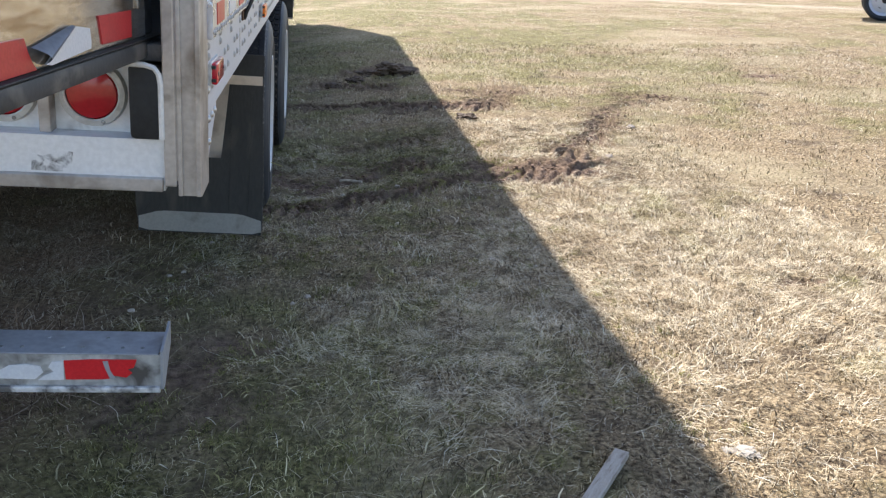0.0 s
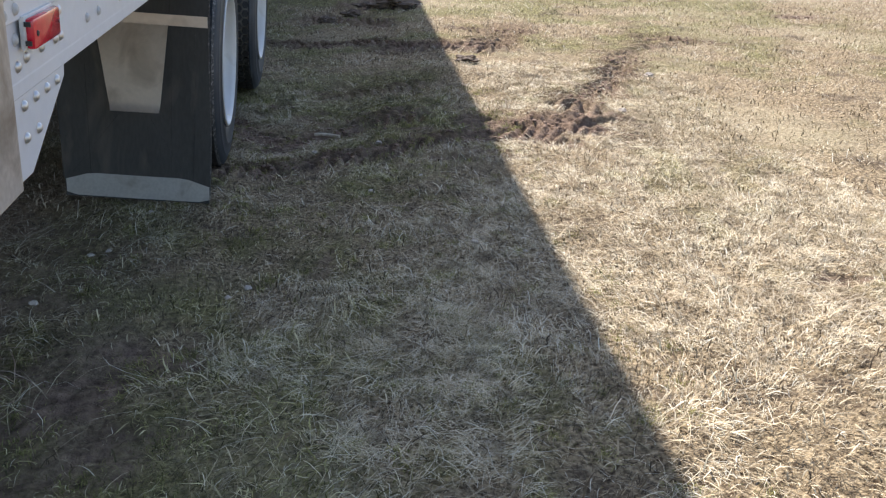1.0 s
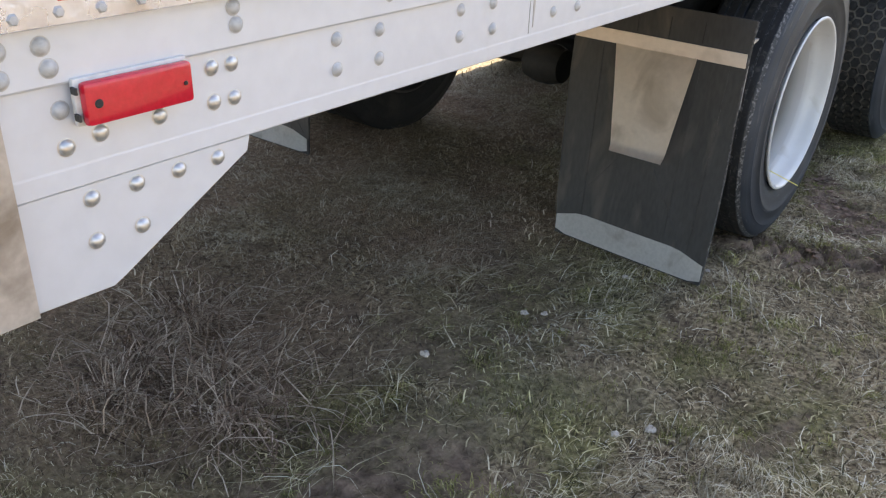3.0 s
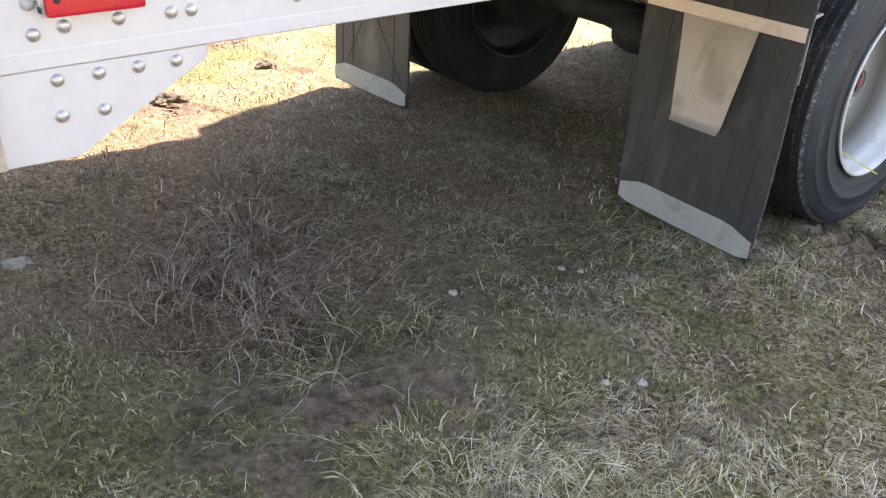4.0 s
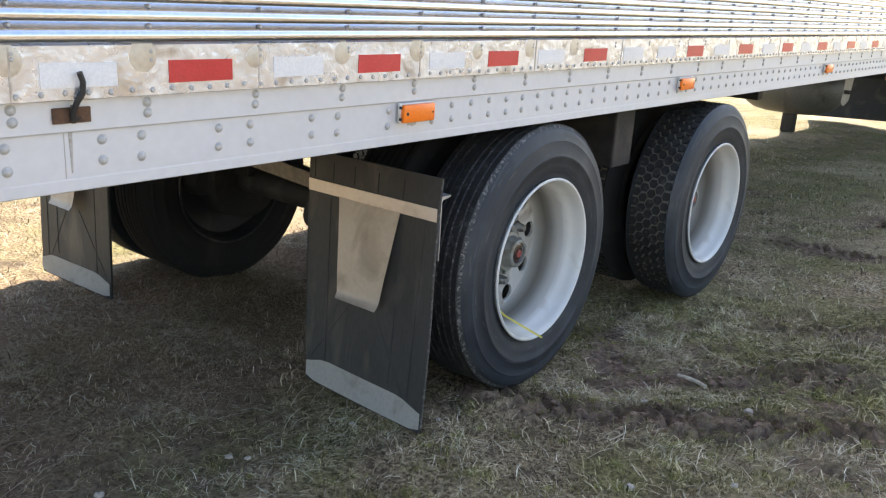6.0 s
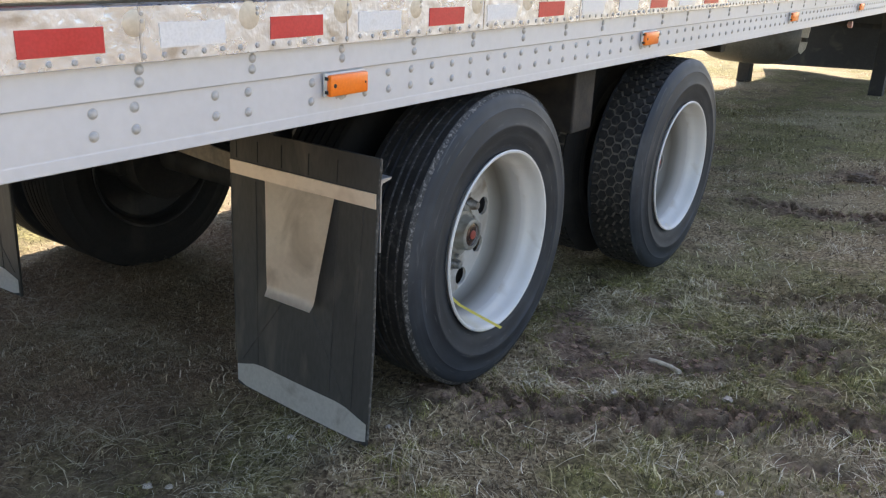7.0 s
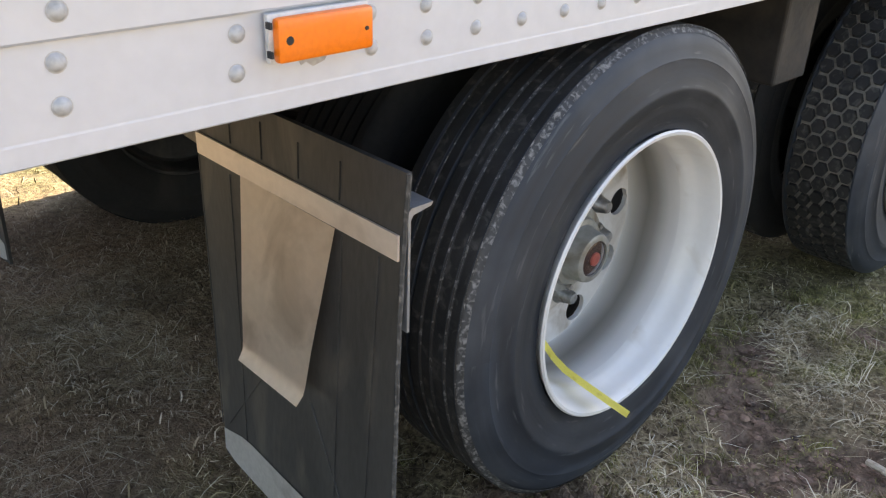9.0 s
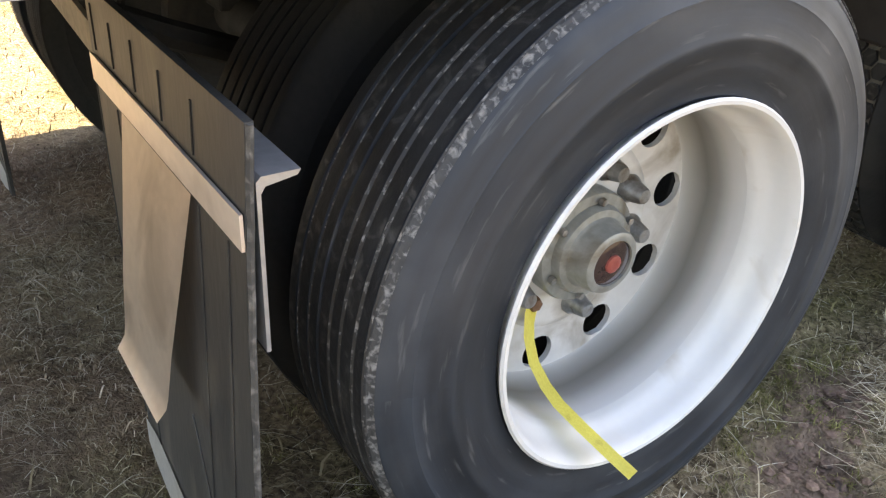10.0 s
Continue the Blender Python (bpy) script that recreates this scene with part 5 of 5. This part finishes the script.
# ---- trailer: front underside ----
for x in (-2.03, -0.30):
    leg = part("landing_leg", box(B(), x - 0.085, x + 0.085, 15.13, 15.29, -0.20, 1.1, 0.008), UNDER, trailer, "dark landing gear leg")
    part("leg_foot", box(B(), x - 0.10, x + 0.10, 15.09, 15.33, -0.30, -0.25, 0.008), UNDER, leg)
    part("leg_inner", box(B(), x - 0.07, x + 0.07, 15.15, 15.27, -0.27, -0.18), UNDER, leg)
part("landing_brace", box(B(), -1.96, -0.39, 15.19, 15.21, 0.66, 0.72), UNDER, trailer)
tank = part("fuel_tank", lathe(B(), [(0.0, -2.46), (0.10, -2.45), (0.19, -2.41), (0.27, -2.33), (0.325, -2.22), (0.35, -2.08), (0.355, -1.95), (0.355, -1.62), (0.345, -1.48), (0.315, -1.36), (0.26, -1.24), (0.18, -1.15), (0.09, -1.105), (0.0, -1.095)], 40, 14.3, 0.515), TANK, trailer, "dull grey cylindrical tank", smooth=True)
part("tank_band", lathe(B(), [(0.356, -1.80), (0.359, -1.795), (0.359, -1.755), (0.356, -1.75)], 36, 14.3, 0.515), TANK, tank)
strap = part("drop_strap", slab(B(), [(-1.035, 0.575), (-0.955, 0.575), (-0.925, 1.04), (-1.035, 1.04)], "y", 13.88, 13.90), GALV, trailer, "pale hanging strap")
part("strap_link", box(B(), -1.025, -0.965, 13.882, 13.898, 0.525, 0.575), BLACK, strap)
part("strap_tag", slab(B(), [(-1.035, 0.525), (-1.045, 0.42), (-1.01, 0.375), (-0.965, 0.44), (-0.955, 0.525)], "y", 13.88, 13.90), GALV, strap)
part("front_flap_panel", slab(B(), [(-2.38, -0.165), (-0.03, -0.055), (-0.03, 1.04), (-2.38, 1.04)], "y", 17.33, 17.36), BLACK, trailer, "wide black panel under the nose")
part("panel_trim", box(B(), -0.45, -0.03, 17.31, 17.33, -0.083, -0.055, 0.002), PLATE, trailer)
part("far_panel_edge", box(B(), -0.06, -0.03, 17.36, 18.1, 0.10, 1.04, 0.004), BLACK, trailer)


# ---- parked pickup far off ----
def parked_pickup():
    m = Matrix.Translation((12.35, 18.33, 0.275)) @ Matrix.Rotation(math.atan2(-0.52, 0.85), 4, "Z") @ Matrix.Scale(1.2, 4)
    car = tagged(empty("pickup_truck", m), "silver pickup parked out on the dry field", "pickup")
    prof = [(-0.82, 0.62), (-0.85, 0.95), (-0.70, 1.10), (0.55, 1.16), (1.15, 1.72), (2.45, 1.76), (2.70, 1.18), (4.55, 1.16), (4.60, 0.62), (4.05, 0.55), (3.95, 0.82), (3.55, 0.92), (3.15, 0.82), (3.05, 0.55), (0.55, 0.55), (0.45, 0.82), (0.0, 0.94), (-0.45, 0.82), (-0.5, 0.62)]
    part("body", slab(B(), prof, "y", 0.06, 1.80, 0.02), CAR_PAINT, car)
    part("window", slab(B(), [(0.75, 1.2), (1.2, 1.64), (1.75, 1.66), (1.75, 1.2)], "y", 0.05, 0.058), GLASS, car)
    part("window", slab(B(), [(1.82, 1.2), (1.82, 1.66), (2.4, 1.68), (2.58, 1.2)], "y", 0.05, 0.058), GLASS, car)
    for cx in (0.0, 3.55):
        for cy0 in (0.08, 1.52):
            def turn(profile, n=28):
                b = lathe(B(), profile, n, 0, 0)
                bmesh.ops.transform(b, matrix=Matrix.Translation((cx, cy0, 0.375)) @ Matrix.Rotation(radians(90), 4, "Z"), verts=b.verts)
                return b
            wh = part("wheel", turn([(0.272, 0.0), (0.278, -0.012), (0.265, 0.0), (0.235, 0.05), (0.12, 0.015), (0.0, 0.01)]), RAIL, car, smooth=True)
            part("tyre", turn([(0.272, 0.0), (0.32, -0.015), (0.355, 0.0), (0.372, 0.03), (0.372, 0.2), (0.34, 0.24), (0.27, 0.23)]), TYRE, wh, smooth=True)
            part("hub", turn([(0.0, -0.02), (0.05, -0.018), (0.06, 0.02)]), BLACK, wh, smooth=True)
            for i in range(6):
                a = i * math.tau / 6
                b = lathe(B(), [(0.0, -0.006), (0.035, -0.006), (0.038, 0.05)], 10, 0.13 * math.cos(a), 0.13 * math.sin(a))
                bmesh.ops.transform(b, matrix=Matrix.Translation((cx, cy0 + 0.03, 0.375)) @ Matrix.Rotation(radians(90), 4, "Z"), verts=b.verts)
                part("rim_hole", b, BLACK, wh)


parked_pickup()


# ---- loose things on the ground ----
def lump(name, x, y, r, mat, seed, flat=0.6, label="", category="stone", group=""):
    rs = random.Random(seed)
    bm = B()
    bmesh.ops.create_icosphere(bm, subdivisions=2 if r < 0.03 else 3 if r < 0.06 else 4, radius=1)
    for v in bm.verts:
        d = v.co.copy()
        f = 1 + 0.55 * noise.noise(d * 1.5 + Vector((seed * 3.1, 0, 0))) + 0.25 * noise.noise(d * 4 + Vector((0, seed, 0)))
        if r > 0.06:
            f += 0.15 * noise.noise(d * 8 + Vector((seed, seed, 0))) + 0.08 * noise.noise(d * 17)
        v.co = d * r * f
        v.co.z *= flat
    bmesh.ops.rotate(bm, verts=bm.verts, matrix=Matrix.Rotation(rs.uniform(0, 6), 3, "Z"))
    ob = part(name, bm, mat, None, smooth=False)
    ob.location = (x, y, ground_z(x, y) + r * flat * 0.35)
    return tagged(ob, label, category, group)


STONES = [(0.8, 3.96, 0.016), (0.4, 4.59, 0.018), (-0.77, 3.48, 0.016), (-0.07, 3.56, 0.016), (-0.69, 3.89, 0.013), (-0.63, 3.92, 0.012), (0.12, 5.26, 0.015), (0.47, 5.44, 0.018),
          (0.455, 5.37, 0.012), (0.50, 5.345, 0.011), (-0.55, 4.32, 0.013), (-0.13, 3.48, 0.012), (0.99, 3.86, 0.01), (2.55, 6.98, 0.03), (2.03, 5.94, 0.025), (0.65, 4.81, 0.012),
          (-0.35, 4.56, 0.01)]
for i, (x, y, r) in enumerate(STONES):
    lump("stone", x, y, r, STONE, i + 1, 0.6, "small pale stone lying in the short grass", "stone", "pale stones in the grass")
for i, (x, y, r) in enumerate(((1.22, 2.20, 0.032), (1.18, 2.22, 0.020), (1.25, 2.18, 0.018), (1.11, 2.26, 0.012))):
    lump("rock", x, y, r, ROCK, 77 + i, 0.33, "flat crumbly pale rock on dry grass", "rock", "crumbled pale rock")
lump("rock", -1.75, 2.43, 0.040, ROCK, 85, 0.3, "flat grey rock in the shaded grass", "rock")
for i, (x, y, r) in enumerate(((-4.47, 4.26, 0.11), (-3.84, 3.41, 0.11), (-3.05, 3.50, 0.085), (-3.46, 4.26, 0.06), (0.80, 10.15, 0.19), (0.38, 9.75, 0.10), (0.12, 9.45, 0.08), (1.02, 10.22, 0.12), (1.23, 7.41, 0.09), (0.50, 10.3, 0.13))):
    lump("soil_mound", x, y, r, MOUND, 31 + i, 0.42, "low crumbly mound of dug brown soil", "soil mound", "soil mounds in the field")
stick = part("wooden_stake", box(B(), -0.022, 0.022, -0.17, 0.15, 0.0, 0.02, 0.003), WOOD)
stick.matrix_basis = pose(0.75, 2.08, ground_z(0.75, 2.08) + 0.012, 4, 0, -38)
tagged(stick, "short grey weathered wooden stake in the grass", "wooden stake")
twig = part("twig", tube(B(), [(0.0, 0, 0.012), (0.05, -0.02, 0.02), (0.09, -0.015, 0.012), (0.14, -0.05, 0.015)], 0.009, 8), ROOT, smooth=True)
twig.location = (0.11, 5.60, ground_z(0.15, 5.58))
tagged(twig, "pale bent dry twig lying near the wheel rut", "twig")

rs = random.Random(11)
bm = B()
for x0, y0, x1, y1, w, k in RUTS:
    if k < 0.6 or (math.hypot(x1 - x0, y1 - y0) < 0.3 and k < 0.9):
        continue
    for i in range(int(160 * (0.3 + math.hypot(x1 - x0, y1 - y0)) * (1 + w * 3))):
        t = rs.random()
        x, y = x0 + (x1 - x0) * t + rs.gauss(0, w * 0.55), y0 + (y1 - y0) * t + rs.gauss(0, w * 0.55)
        r = 0.003 + 0.013 * rs.random() ** 2.6
        vs = bmesh.ops.create_icosphere(bm, subdivisions=1, radius=r)["verts"]
        c = Vector((x, y, ground_z(x, y) + r * 0.15))
        for v in vs:
            v.co = c + Vector((v.co.x * rs.uniform(0.7, 1.3), v.co.y * rs.uniform(0.7, 1.3), v.co.z * rs.uniform(0.2, 0.65)))
tagged(part("soil_clods", bm, CLOD), "loose brown clods along the churned ruts", "soil", kind="stuff")

# ---- grass ----
build_blades("grass", "short matted brown and olive thatch beside the trailer", THATCH, 300000, -2.7, 2.6, 1.4, 7.0, 0.042, 0.011, 0.0021, 1)
build_blades("grass", "long pale dead stems strewn over the turf", STEM, 340000, -2.8, 2.8, 1.3, 7.4, 0.085, 0.016, 0.0015, 5, 1.1, bend=0.18)
build_blades("grass", "matted thatch further out in the field", THATCH, 110000, -5.5, 7.5, 0.8, 13.0, 0.08, 0.03, 0.0045, 2)
build_blades("grass", "dry pale stems further out in the field", STEM, 90000, -5.5, 7.5, 0.8, 13.0, 0.12, 0.036, 0.003, 8, 0.8)
build_blades("grass", "far dry grass across the field", STEM, 70000, -9, 17, 10.0, 26, 0.12, 0.025, 0.005, 3, 0.8)
build_blades("grass", "sparse long bleached stalks lying on the turf", STEM, 14000, -2.8, 2.8, 1.3, 7.4, 0.18, 0.026, 0.0018, 15, 0.5, bend=0.2)
TUFTS = [(-0.9, 4.63), (-0.81, 4.2), (1, 6.35), (0.64, 6.28), (0.13, 7.16), (0.43, 7.45), (0.23, 3.08), (0.57, 3.38), (-0.1, 4.41),
         (-0.63, 2.88), (0.09, 2.68), (0.42, 2.38), (-0.21, 6.14), (1.96, 4.32), (1.59, 3.39), (-0.06, 5.87), (-0.96, 3.98), (-0.72, 3.28)]
build_blades("grass_tufts", "tangled tufts of long dry grass", STEM, 1100, 0, 0, 0, 0, 0.20, 0.05, 0.0018, 7, 0, TUFTS, 0.22, bend=0.25)
rs = random.Random(33)
STRAW = [(0.60 + rs.gauss(0, 0.26), 3.08 + rs.gauss(0, 0.40)) for i in range(70)]
build_blades("dead_grass", "matted patch of pale dead grass stems", STEM, 8000, 0, 0, 0, 0, 0.10, 0.022, 0.0012, 27, 0, STRAW, 0.16, bend=0.2)
rs = random.Random(21)
MOSSY = [(rs.uniform(-0.5, 1.3), rs.uniform(5.0, 6.6)) for i in range(220)] + [(rs.uniform(-1.1, 1.3), rs.uniform(2.1, 5.0)) for i in range(240)]
build_blades("moss_tufts", "small yellow-green tufts of fresh grass", MOSS, 42000, 0, 0, 0, 0, 0.028, 0.016, 0.0016, 17, 0, MOSSY, 0.085)
BUSHES = [(-1.36, 2.91), (-1.28, 2.77), (-1.14, 3.02), (-1.48, 3.17), (-0.96, 2.92)]
build_blades("dry_bush", "low tangled brown dead weed bush", BUSH, 2700, 0, 0, 0, 0, 0.25, 0.085, 0.0034, 9, 0, BUSHES, 0.27, bend=0.35)
